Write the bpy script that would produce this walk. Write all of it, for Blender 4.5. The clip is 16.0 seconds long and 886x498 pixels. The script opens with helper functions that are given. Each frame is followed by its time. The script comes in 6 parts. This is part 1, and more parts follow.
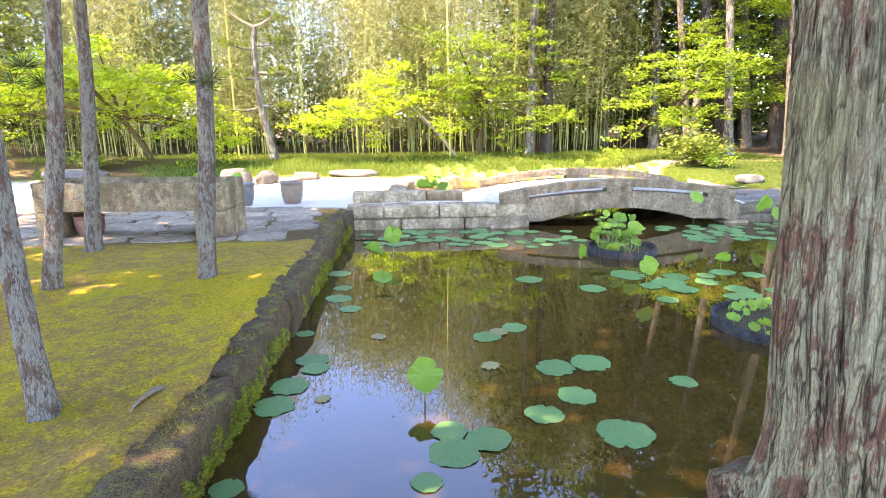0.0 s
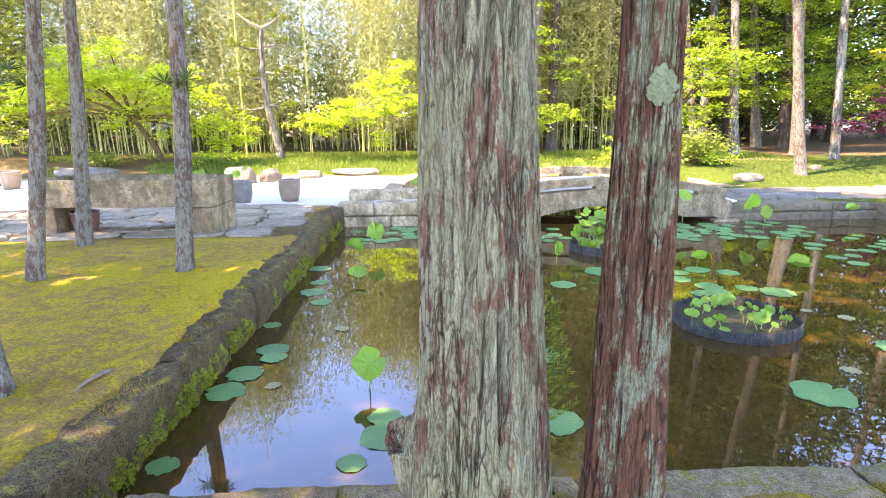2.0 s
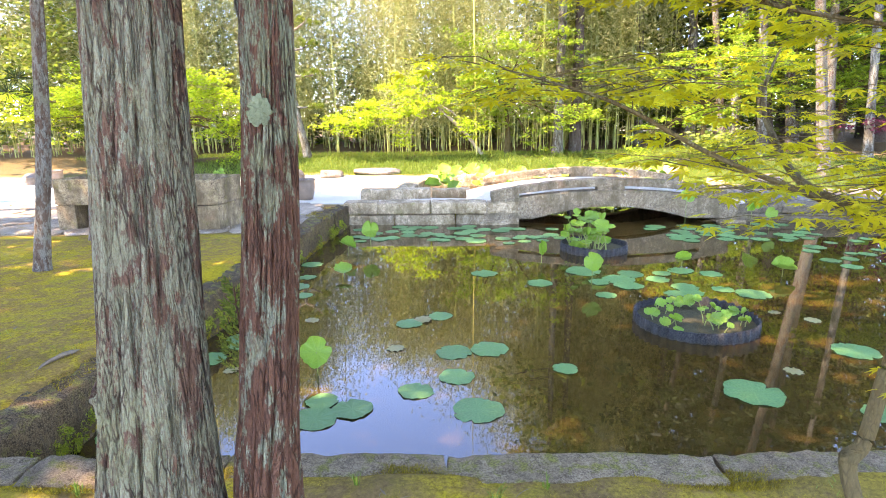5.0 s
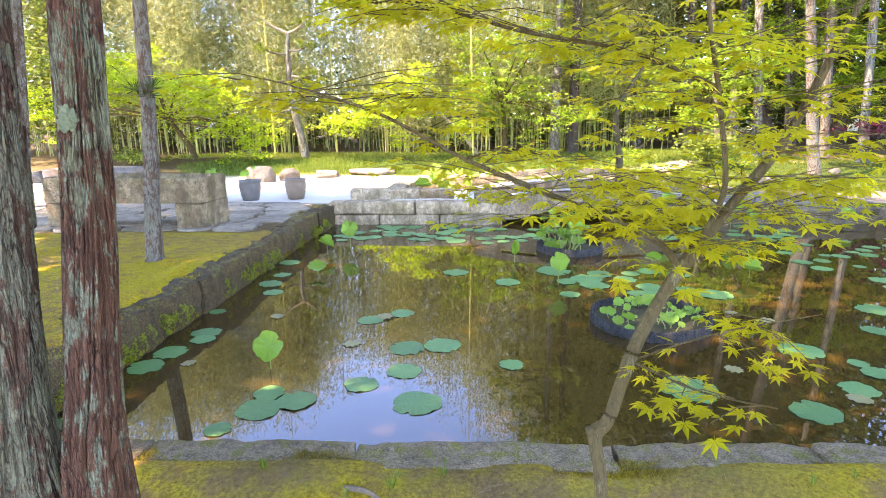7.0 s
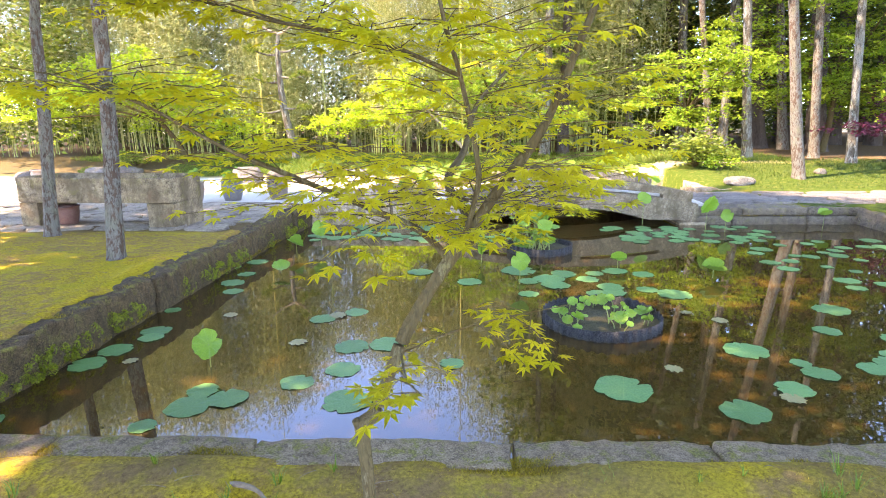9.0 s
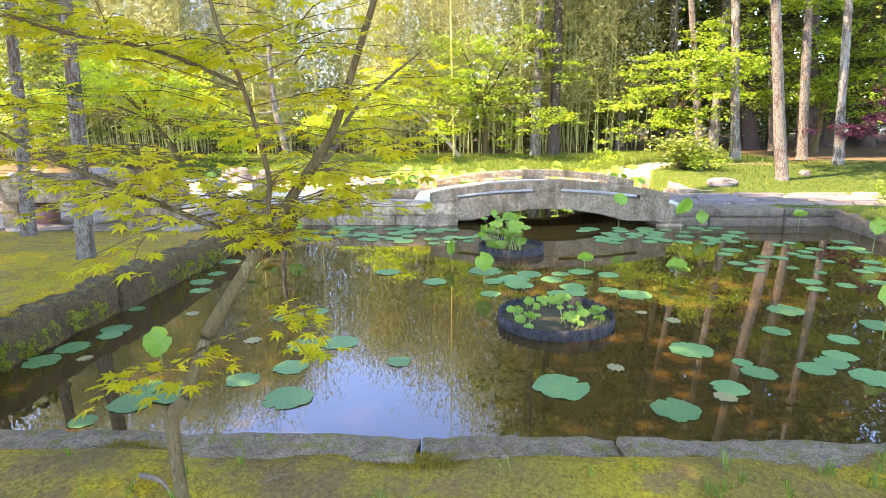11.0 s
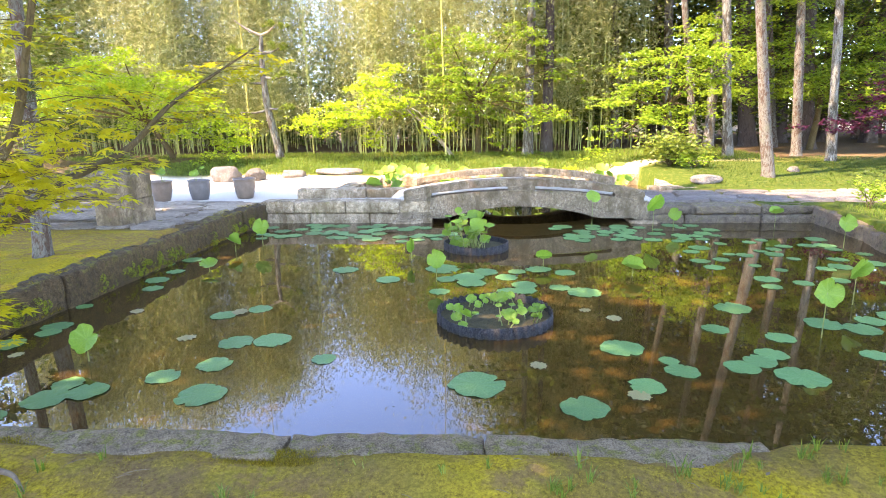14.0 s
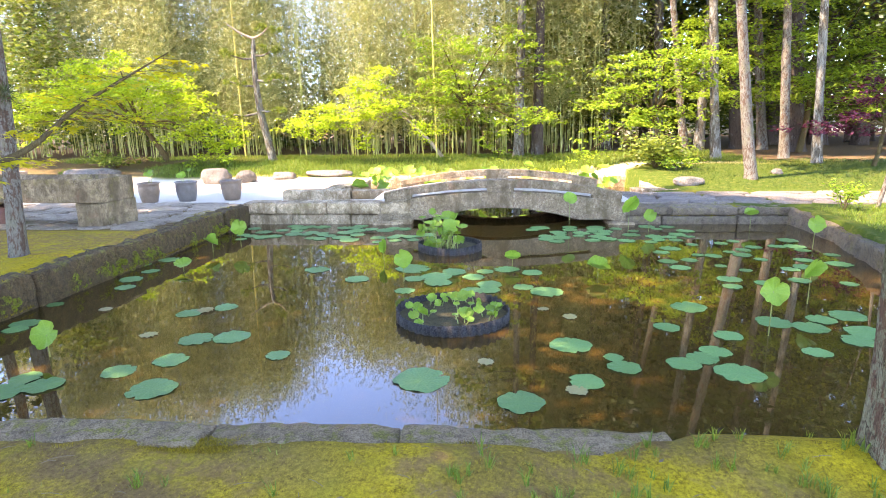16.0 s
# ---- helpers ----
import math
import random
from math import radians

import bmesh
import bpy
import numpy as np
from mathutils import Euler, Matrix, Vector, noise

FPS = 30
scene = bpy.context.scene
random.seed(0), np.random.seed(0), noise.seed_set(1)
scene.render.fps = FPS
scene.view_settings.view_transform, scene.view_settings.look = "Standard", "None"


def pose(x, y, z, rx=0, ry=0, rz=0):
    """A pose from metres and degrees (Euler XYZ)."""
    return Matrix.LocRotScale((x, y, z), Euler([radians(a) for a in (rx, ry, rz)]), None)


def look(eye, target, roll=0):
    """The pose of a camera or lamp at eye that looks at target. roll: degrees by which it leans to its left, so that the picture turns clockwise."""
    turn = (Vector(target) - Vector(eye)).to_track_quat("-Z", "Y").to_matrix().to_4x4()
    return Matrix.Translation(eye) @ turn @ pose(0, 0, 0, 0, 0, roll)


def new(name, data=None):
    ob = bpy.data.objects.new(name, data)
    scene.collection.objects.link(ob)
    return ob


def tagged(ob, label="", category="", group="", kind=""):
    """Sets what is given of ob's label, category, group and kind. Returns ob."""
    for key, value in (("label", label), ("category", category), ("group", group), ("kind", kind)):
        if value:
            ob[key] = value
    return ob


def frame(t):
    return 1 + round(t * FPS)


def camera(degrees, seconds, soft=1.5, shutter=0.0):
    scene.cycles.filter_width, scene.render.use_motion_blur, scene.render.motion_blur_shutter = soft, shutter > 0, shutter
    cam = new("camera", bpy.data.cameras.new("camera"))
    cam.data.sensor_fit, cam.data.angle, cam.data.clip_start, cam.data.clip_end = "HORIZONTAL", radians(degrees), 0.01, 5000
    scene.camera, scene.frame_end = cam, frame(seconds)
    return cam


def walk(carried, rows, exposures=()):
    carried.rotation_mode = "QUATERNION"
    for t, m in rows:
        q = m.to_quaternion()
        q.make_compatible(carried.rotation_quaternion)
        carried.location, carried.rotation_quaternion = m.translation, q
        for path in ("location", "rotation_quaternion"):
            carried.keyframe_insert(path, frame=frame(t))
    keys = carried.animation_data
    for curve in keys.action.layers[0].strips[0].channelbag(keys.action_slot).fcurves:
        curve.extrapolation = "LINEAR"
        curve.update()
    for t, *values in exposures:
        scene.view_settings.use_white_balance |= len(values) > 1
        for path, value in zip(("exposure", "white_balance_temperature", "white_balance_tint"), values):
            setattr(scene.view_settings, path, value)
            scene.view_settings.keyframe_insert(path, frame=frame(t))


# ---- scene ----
cam = camera(74.4, 16.0, soft=1.0)
PATH = [
    (0, (0.014, 0.158, 1.861), (0.203, 2.1, 1.422), -0.2),
    (0.5, (0.148, 0.102, 1.85), (0.317, 2.046, 1.412), -0.2),
    (1, (0.263, 0.059, 1.854), (0.421, 2.004, 1.415), -0.1),
    (1.5, (0.401, 0.013, 1.864), (0.542, 1.959, 1.421), -0.2),
    (2, (0.513, -0.036, 1.857), (0.638, 1.911, 1.415), -0.3),
    (2.5, (0.639, -0.134, 1.858), (0.744, 1.815, 1.419), -0.3),
    (3, (0.749, -0.197, 1.876), (0.836, 1.753, 1.439), -0.2),
    (3.5, (0.865, -0.242, 1.888), (0.922, 1.71, 1.452), -0.3),
    (6, (1.477, -0.334, 1.884), (1.429, 1.615, 1.438), -0.5),
    (6.5, (1.596, -0.384, 1.891), (1.543, 1.566, 1.447), -0.4),
    (7, (1.698, -0.413, 1.898), (1.644, 1.537, 1.457), -0.4),
    (7.5, (1.809, -0.42, 1.904), (1.751, 1.53, 1.464), -0.3),
    (8, (1.938, -0.408, 1.884), (1.875, 1.543, 1.448), -0.4),
    (8.5, (2.088, -0.399, 1.864), (2.021, 1.552, 1.43), -0.5),
    (9, (2.197, -0.399, 1.871), (2.128, 1.551, 1.435), -0.4),
    (9.5, (2.308, -0.417, 1.877), (2.238, 1.534, 1.439), -0.4),
    (12, (2.917, -0.464, 1.883), (2.817, 1.486, 1.451), -0.6),
    (12.5, (3.066, -0.426, 1.87), (2.954, 1.523, 1.437), -0.8),
    (13, (3.167, -0.4, 1.854), (3.049, 1.549, 1.419), -0.7),
    (13.5, (3.254, -0.388, 1.859), (3.134, 1.559, 1.421), -0.7),
    (14, (3.338, -0.407, 1.86), (3.216, 1.54, 1.422), -0.7),
    (14.5, (3.455, -0.439, 1.851), (3.33, 1.51, 1.417), -0.7),
    (15, (3.547, -0.457, 1.842), (3.422, 1.492, 1.411), -0.7),
    (15.5, (3.661, -0.478, 1.843), (3.534, 1.471, 1.413), -0.7),
    (16, (3.764, -0.499, 1.853), (3.632, 1.45, 1.423), -0.7),
]
walk(cam, [(t, look(eye, target, roll)) for t, eye, target, roll in PATH], ((0.0, 3.98, 6950, 29), (2.0, 4.12, 6950, 29), (3.5, 4.08, 6950, 29), (6.5, 3.94, 6950, 29), (16.0, 3.88, 6950, 29)))

# ---------------------------------------------------------------- light
world = bpy.data.worlds.new("sky")
scene.world = world
world.use_nodes = True
wn = world.node_tree.nodes
sky = wn.new("ShaderNodeTexSky")
sky.sky_type, sky.sun_disc = "NISHITA", False
SUN_AZ, SUN_EL = radians(-112), radians(55)      # azimuth clockwise from +y
sky.sun_elevation, sky.sun_rotation = SUN_EL, SUN_AZ
sky.air_density, sky.dust_density = 0.7, 0.0
sky.ozone_density = 3.0
bg = wn["Background"]
bg.inputs["Strength"].default_value = 0.15
world.node_tree.links.new(sky.outputs["Color"], bg.inputs["Color"])
sun = new("sun", bpy.data.lights.new("sun", "SUN"))
sun.data.energy, sun.data.angle, sun.data.color = 2.0, radians(0.55), (1.0, 0.89, 0.68)
to_sun = Vector((math.sin(SUN_AZ) * math.cos(SUN_EL), math.cos(SUN_AZ) * math.cos(SUN_EL), math.sin(SUN_EL)))
sun.matrix_world = look(to_sun * 60, (0, 0, 0))


# ---------------------------------------------------------------- node helpers
class Mat:
    """A small builder for procedural materials."""

    def __init__(self, name):
        self.mat = bpy.data.materials.new(name)
        self.mat.use_nodes = True
        self.tree = self.mat.node_tree
        self.bsdf = self.tree.nodes["Principled BSDF"]
        self.outp = self.tree.nodes["Material Output"]

    def node(self, kind, **inputs):
        n = self.tree.nodes.new(kind)
        for k, v in inputs.items():
            self.put(n.inputs[k.replace("_", " ")], v)
        return n

    def put(self, socket, v):
        if isinstance(v, bpy.types.NodeSocket):
            self.tree.links.new(v, socket)
        else:
            socket.default_value = (*v, 1.0) if isinstance(v, tuple) and len(v) == 3 and socket.type == "RGBA" else v

    def coords(self, scale=(1, 1, 1), obj=False):
        src = self.tree.nodes.new("ShaderNodeTexCoord") if obj else self.tree.nodes.new("ShaderNodeNewGeometry")
        m = self.tree.nodes.new("ShaderNodeMapping")
        self.put(m.inputs["Vector"], src.outputs["Object" if obj else "Position"])
        m.inputs["Scale"].default_value = scale
        return m.outputs["Vector"]

    def noise(self, vec, scale, detail=4.0, rough=0.6, dist=0.0):
        n = self.node("ShaderNodeTexNoise", Vector=vec, Scale=scale, Detail=detail, Roughness=rough, Distortion=dist)
        return n.outputs["Fac"]

    def ramp(self, fac, stops):
        n = self.node("ShaderNodeValToRGB", Fac=fac)
        while len(n.color_ramp.elements) < len(stops):
            n.color_ramp.elements.new(0.5)
        for e, (p, c) in zip(n.color_ramp.elements, stops):
            e.position, e.color = p, (*c, 1.0) if isinstance(c, tuple) else (c, c, c, 1.0)
        return n.outputs["Color"]

    def mix(self, fac, a, b, mode="MIX"):
        n = self.tree.nodes.new("ShaderNodeMix")
        n.data_type, n.blend_type = "RGBA", mode
        self.put(n.inputs[0], fac)
        self.put(n.inputs[6], a)
        self.put(n.inputs[7], b)
        return n.outputs[2]

    def vary(self, color, amount=0.25, island=False):
        """Brightness varied from piece to piece."""
        if island:
            r = self.tree.nodes.new("ShaderNodeNewGeometry").outputs["Random Per Island"]
        else:
            r = self.tree.nodes.new("ShaderNodeObjectInfo").outputs["Random"]
        m = self.node("ShaderNodeMapRange", Value=r)
        m.inputs["To Min"].default_value, m.inputs["To Max"].default_value = 1 - amount, 1 + amount
        n = self.tree.nodes.new("ShaderNodeVectorMath")
        n.operation = "SCALE"
        self.put(n.inputs[0], color)
        self.put(n.inputs["Scale"], m.outputs[0])
        return n.outputs[0]

    def bump(self, height, strength=0.5, distance=0.02):
        n = self.node("ShaderNodeBump", Height=height, Strength=strength, Distance=distance)
        self.put(self.bsdf.inputs["Normal"], n.outputs["Normal"])
        return n.outputs["Normal"]

    def done(self, color=None, rough=0.8, metal=0.0, spec=0.5):
        if color is not None:
            self.put(self.bsdf.inputs["Base Color"], color)
        self.put(self.bsdf.inputs["Roughness"], rough)
        self.bsdf.inputs["Metallic"].default_value = metal
        self.bsdf.inputs["Specular IOR Level"].default_value = spec
        return self.mat


def leaf_material(name, c1, c2, c3, through_light=0.5, clump=1.4, rough=0.5, spec=0.3):
    """Leaves that let light through; hue varies leaf by leaf and clump by clump."""
    m = Mat(name)
    isl = m.tree.nodes.new("ShaderNodeNewGeometry").outputs["Random Per Island"]
    col = m.ramp(isl, [(0.0, c1), (0.55, c2), (1.0, c3)])
    big = m.noise(m.coords(), clump, 2.0)
    col = m.mix(m.ramp(big, [(0.35, 0.0), (0.7, 0.6)]), col, m.mix(0.5, col, c1))
    m.done(col, rough, spec=spec)
    tr = m.node("ShaderNodeBsdfTranslucent", Color=col)
    mx = m.node("ShaderNodeMixShader", Fac=through_light)
    m.tree.links.new(m.bsdf.outputs[0], mx.inputs[1])
    m.tree.links.new(tr.outputs[0], mx.inputs[2])
    m.tree.links.new(mx.outputs[0], m.outp.inputs["Surface"])
    return m.mat


def stone_material(name, base, dark, pale, lichen=0.35, moss=0.0, scale=1.0, vary=0.2, stain=0.0):
    m = Mat(name)
    p = m.coords((scale, scale, scale))
    fine, mid, big = m.noise(p, 60, 6, 0.7), m.noise(p, 9, 5, 0.65), m.noise(p, 2.2, 3)
    col = m.mix(m.ramp(mid, [(0.35, 0.0), (0.65, 1.0)]), base, dark)
    col = m.mix(m.ramp(fine, [(0.45, 0.0), (0.62, 0.6)]), col, pale)
    col = m.mix(m.ramp(fine, [(0.36, 0.7), (0.45, 0.0)]), col, dark)
    spots = m.noise(p, 14, 5, 0.7)
    col = m.mix(m.ramp(spots, [(0.58 - 0.06 * lichen, 0.0), (0.62 - 0.04 * lichen, lichen)]), col, pale)
    col = m.mix(m.ramp(big, [(0.5, 0.0), (0.75, 0.55)]), col, dark)
    if stain:
        run = m.noise(m.coords((3.4, 3.4, 1.5)), 1.0, 6, 0.7)
        col = m.mix(m.ramp(run, [(0.44, 0.0), (0.60, stain)]), col, m.mix(0.35, dark, (0.16, 0.125, 0.05)))
        rust = m.noise(m.coords((2.3, 2.3, 2.0)), 1.0, 4, 0.6)
        col = m.mix(m.ramp(rust, [(0.60, 0.0), (0.70, 0.45 * stain)]), col, (0.30, 0.15, 0.08))
    if moss:
        patch = m.noise(p, 5, 5, 0.7, 0.4)
        up = m.node("ShaderNodeSeparateXYZ", Vector=m.tree.nodes.new("ShaderNodeNewGeometry").outputs["Normal"]).outputs["Z"]
        grown = m.mix(1.0, m.ramp(patch, [(0.62 - 0.2 * moss, 0.0), (0.70 - 0.14 * moss, 0.9)]), m.ramp(up, [(0.1, 0.35), (0.75, 1.0)]), "MULTIPLY")
        col = m.mix(grown, col, m.mix(m.ramp(fine, [(0.38, 0.0), (0.62, 1.0)]), (0.09, 0.08, 0.012), (0.30, 0.26, 0.04)))
    col = m.vary(col, vary)
    m.bump(m.mix(0.45, mid, fine), 1.0, 0.045)
    return m.done(col, 0.85, spec=0.25)


def bark_material(name, plates, furrow, lichen, lichen_amount=0.5, scale=1.0, bump=0.012):
    """Narrow upright plates parted by dark cracks, red inner bark, lichen crust on the plates."""
    m = Mat(name)

    def cells(sx, sz):
        vec = m.coords((sx * scale, sx * scale, sz * scale))
        bend = m.node("ShaderNodeTexNoise", Vector=vec, Scale=0.45, Detail=3.0)
        mixed = m.node("ShaderNodeVectorMath")
        mixed.operation = "MULTIPLY_ADD"
        m.put(mixed.inputs[0], bend.outputs["Color"])
        mixed.inputs[1].default_value = (3.4, 3.4, 3.4)
        m.put(mixed.inputs[2], vec)
        vor = m.node("ShaderNodeTexVoronoi", Vector=mixed.outputs[0], Scale=1.0)
        vor.feature = "DISTANCE_TO_EDGE"
        return vor.outputs["Distance"]

    wide, narrow = cells(62, 9), cells(130, 22)
    fine = m.noise(m.coords((150 * scale, 150 * scale, 52 * scale)), 1.0, 5, 0.7)
    grain = m.noise(m.coords((260 * scale, 260 * scale, 170 * scale)), 1.0, 3, 0.7)
    patch = m.noise(m.coords((24 * scale, 24 * scale, 9 * scale)), 1.0, 7, 0.74)
    big = m.noise(m.coords((5 * scale, 5 * scale, 3 * scale)), 1.0, 3, 0.6)
    gate = m.noise(m.coords((20 * scale, 20 * scale, 6 * scale)), 1.0, 2)
    col = m.mix(m.ramp(fine, [(0.32, 0.0), (0.66, 1.0)]), m.mix(0.5, plates, furrow), plates)
    thr = 0.42 + 0.24 * (1 - lichen_amount)
    cover = m.mix(0.25, patch, big)
    crust = m.mix(m.ramp(grain, [(0.36, 0.0), (0.62, 1.0)]), m.mix(0.45, lichen, plates), lichen)
    crust = m.mix(m.ramp(fine, [(0.36, 0.5), (0.5, 0.0)]), crust, m.mix(0.35, plates, furrow))
    crust = m.mix(m.ramp(big, [(0.52, 0.0), (0.68, 0.35)]), crust, (0.17, 0.17, 0.05))
    col = m.mix(m.ramp(cover, [(thr, 0.0), (thr + 0.03, 0.92)]), col, crust)
    slit = m.mix(1.0, m.ramp(wide, [(0.02, 0.9), (0.10, 0.0)]), m.ramp(gate, [(0.40, 0.1), (0.60, 1.0)]), "MULTIPLY")
    slim = m.mix(1.0, m.ramp(narrow, [(0.02, 0.5), (0.08, 0.0)]), m.ramp(gate, [(0.45, 1.0), (0.6, 0.2)]), "MULTIPLY")
    col = m.mix(slim, col, m.mix(0.6, plates, furrow))
    col = m.mix(slit, col, furrow)
    h = m.mix(0.35, m.ramp(wide, [(0.0, 0.0), (0.2, 1.0)]), m.ramp(narrow, [(0.0, 0.0), (0.25, 1.0)]))
    m.bump(m.mix(0.3, h, m.mix(0.5, fine, patch)), 0.9, bump)
    return m.done(col, 0.92, spec=0.12)


# ---------------------------------------------------------------- materials
def make_ground():
    m = Mat("ground_cover")
    w = m.node("ShaderNodeVertexColor")
    w.layer_name = "cover"
    sep = m.node("ShaderNodeSeparateColor", Color=w.outputs["Color"])
    p = m.coords()
    fine, mid, big = m.noise(p, 48, 8, 0.8), m.noise(p, 9, 5, 0.7), m.noise(p, 0.9, 5, 0.65)
    tuft = m.noise(p, 150, 3, 0.7)
    moss = m.mix(m.ramp(fine, [(0.38, 0.0), (0.60, 1.0)]), (0.14, 0.088, 0.006), (0.64, 0.455, 0.016))
    moss = m.mix(m.ramp(mid, [(0.4, 0.0), (0.75, 0.8)]), moss, (0.44, 0.32, 0.014))
    moss = m.mix(m.ramp(m.noise(p, 2.6, 4), [(0.5, 0.0), (0.66, 0.5)]), moss, (0.30, 0.275, 0.014))
    dirt = m.mix(m.ramp(fine, [(0.35, 0.0), (0.65, 1.0)]), (0.15, 0.080, 0.028), (0.36, 0.21, 0.075))
    bare = m.ramp(m.mix(0.35, big, mid), [(0.455, 0.0), (0.55, 0.85)])
    moss = m.mix(bare, moss, m.mix(m.ramp(mid, [(0.4, 0.4), (0.55, 1.0)]), moss, dirt))
    grav = m.mix(m.ramp(fine, [(0.3, 0.0), (0.7, 1.0)]), (0.594, 0.51, 0.369), (0.778, 0.69, 0.517))
    grass = m.mix(m.ramp(fine, [(0.3, 0.0), (0.7, 1.0)]), (0.0302, 0.05, 0.00492), (0.0756, 0.105, 0.0107))
    grass = m.mix(m.ramp(mid, [(0.5, 0.0), (0.75, 0.7)]), grass, (0.216, 0.18, 0.0492))
    litter = m.mix(m.ramp(fine, [(0.3, 0.0), (0.75, 1.0)]), (0.0756, 0.045, 0.0205), (0.227, 0.15, 0.0697))
    col = m.mix(sep.outputs["Green"], moss, grav)
    col = m.mix(sep.outputs["Red"], col, grass)
    col = m.mix(sep.outputs["Blue"], col, litter)
    m.bump(m.mix(0.4, m.mix(0.6, mid, fine), tuft), 1.0, 0.022)
    return m.done(col, 0.95, spec=0.1)


def make_water():
    m = Mat("pond_water")
    p = m.coords()
    silt = m.noise(p, 0.8, 4)
    col = m.mix(silt, (0.0497, 0.027, 0.00574), (0.0734, 0.041, 0.0082))
    n1 = m.noise(m.coords((5, 9, 5)), 1.0, 3, 0.5)
    m.bump(n1, 0.05, 0.004)
    m.bsdf.inputs["IOR"].default_value = 1.6
    return m.done(col, 0.008, spec=0.5)


MAT_GROUND = make_ground()
MAT_WATER = make_water()
MAT_CURB = stone_material("weathered_curb_stone", (0.30, 0.205, 0.105), (0.10, 0.065, 0.030), (0.50, 0.37, 0.21), 0.4, 0.6, 2.2)
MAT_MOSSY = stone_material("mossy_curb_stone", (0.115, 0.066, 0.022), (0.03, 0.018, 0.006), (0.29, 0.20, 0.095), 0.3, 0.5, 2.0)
MAT_GRANITE = stone_material("old_granite", (0.63, 0.45, 0.255), (0.20, 0.125, 0.055), (0.80, 0.64, 0.41), 0.6, 0.14, 1.4, 0.12, 0.85)
MAT_BRIDGE = stone_material("bridge_granite", (0.36, 0.25, 0.13), (0.12, 0.08, 0.04), (0.60, 0.48, 0.32), 0.5, 0.15, 1.9, 0.06, 0.85)
MAT_DECK = stone_material("pale_deck_granite", (0.626, 0.55, 0.418), (0.454, 0.4, 0.295), (0.756, 0.68, 0.525), 0.2, 0.0, 1.0, 0.05)
MAT_FLAG = stone_material("flagstone", (0.41, 0.315, 0.205), (0.173, 0.125, 0.0738), (0.562, 0.45, 0.303), 0.3, 0.08, 1.0, 0.22)
# flagstone in a darker tone, which stands for shade over the path
MAT_PATH = stone_material("path_stone", (0.235, 0.185, 0.135), (0.115, 0.09, 0.065), (0.35, 0.29, 0.22), 0.25, 0.05, 1.0, 0.15)
# brown stained stone, its colour also lowered to stand in for tree shade
MAT_SHADE = stone_material("stained_shaded_stone", (0.22, 0.155, 0.088), (0.065, 0.045, 0.026), (0.34, 0.265, 0.165), 0.35, 0.45, 1.6)
MAT_TROUGH = stone_material("trough_granite", (0.389, 0.28, 0.148), (0.0918, 0.06, 0.0328), (0.562, 0.44, 0.262), 0.4, 0.35, 1.1, 0.05, 0.8)
MAT_ROCK = stone_material("boulder_stone", (0.18, 0.15, 0.115), (0.08, 0.065, 0.048), (0.33, 0.29, 0.23), 0.4, 0.05, 2.0)
MAT_BARK_NEAR = bark_material("lichened_cedar_bark", (0.162, 0.088, 0.0525), (0.0486, 0.029, 0.018), (0.232, 0.24, 0.143), 0.86, 1.0)
MAT_BARK_RED = bark_material("red_cedar_bark", (0.146, 0.068, 0.0377), (0.0367, 0.019, 0.0115), (0.22, 0.25, 0.155), 0.58, 1.0)
MAT_BARK_GREY = bark_material("grey_pine_bark", (0.15, 0.096, 0.062), (0.05, 0.033, 0.022), (0.25, 0.25, 0.20), 0.82, 1.0)
MAT_BARK_FAR = bark_material("pale_trunk_bark", (0.165, 0.14, 0.10), (0.06, 0.046, 0.032), (0.34, 0.33, 0.27), 0.75, 0.35, 0.03)
MAT_BARK_DARK = bark_material("dark_cedar_bark", (0.13, 0.10, 0.078), (0.05, 0.036, 0.027), (0.205, 0.19, 0.155), 0.45, 0.35, 0.03)
MAT_BARK_MAPLE = bark_material("smooth_maple_bark", (0.124, 0.092, 0.0377), (0.0648, 0.046, 0.0197), (0.216, 0.185, 0.0984), 0.4, 1.5, 0.003)
MAT_LEAF_MAPLE = leaf_material("young_maple_leaf", (0.475, 0.45, 0.00984), (0.616, 0.55, 0.0148), (0.756, 0.66, 0.0246), 0.68)
MAT_LEAF_MAPLE_FAR = leaf_material("bright_maple_leaf", (0.27, 0.39, 0.016), (0.43, 0.55, 0.025), (0.59, 0.67, 0.04), 0.55)
MAT_LEAF_GREEN = leaf_material("green_maple_leaf", (0.151, 0.25, 0.0148), (0.259, 0.37, 0.023), (0.4, 0.48, 0.0328), 0.5)
MAT_LEAF_RED = leaf_material("red_maple_leaf", (0.0648, 0.012, 0.0246), (0.119, 0.022, 0.041), (0.184, 0.035, 0.0574), 0.35)
MAT_LEAF_BAMBOO = leaf_material("bamboo_leaf", (0.25, 0.265, 0.07), (0.43, 0.43, 0.145), (0.68, 0.65, 0.30), 0.5, 0.5)
MAT_LEAF_DARK = leaf_material("conifer_foliage", (0.0238, 0.045, 0.00984), (0.054, 0.085, 0.0148), (0.103, 0.14, 0.0246), 0.3, 0.6)
MAT_LEAF_WOOD = leaf_material("woodland_leaf", (0.078, 0.115, 0.014), (0.17, 0.215, 0.023), (0.31, 0.345, 0.042), 0.45, 0.5)
# darker copy of the woodland leaf: shade deep in the wood, put into colour
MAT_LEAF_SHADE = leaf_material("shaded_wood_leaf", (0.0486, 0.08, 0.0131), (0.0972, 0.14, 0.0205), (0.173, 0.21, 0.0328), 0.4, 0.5)
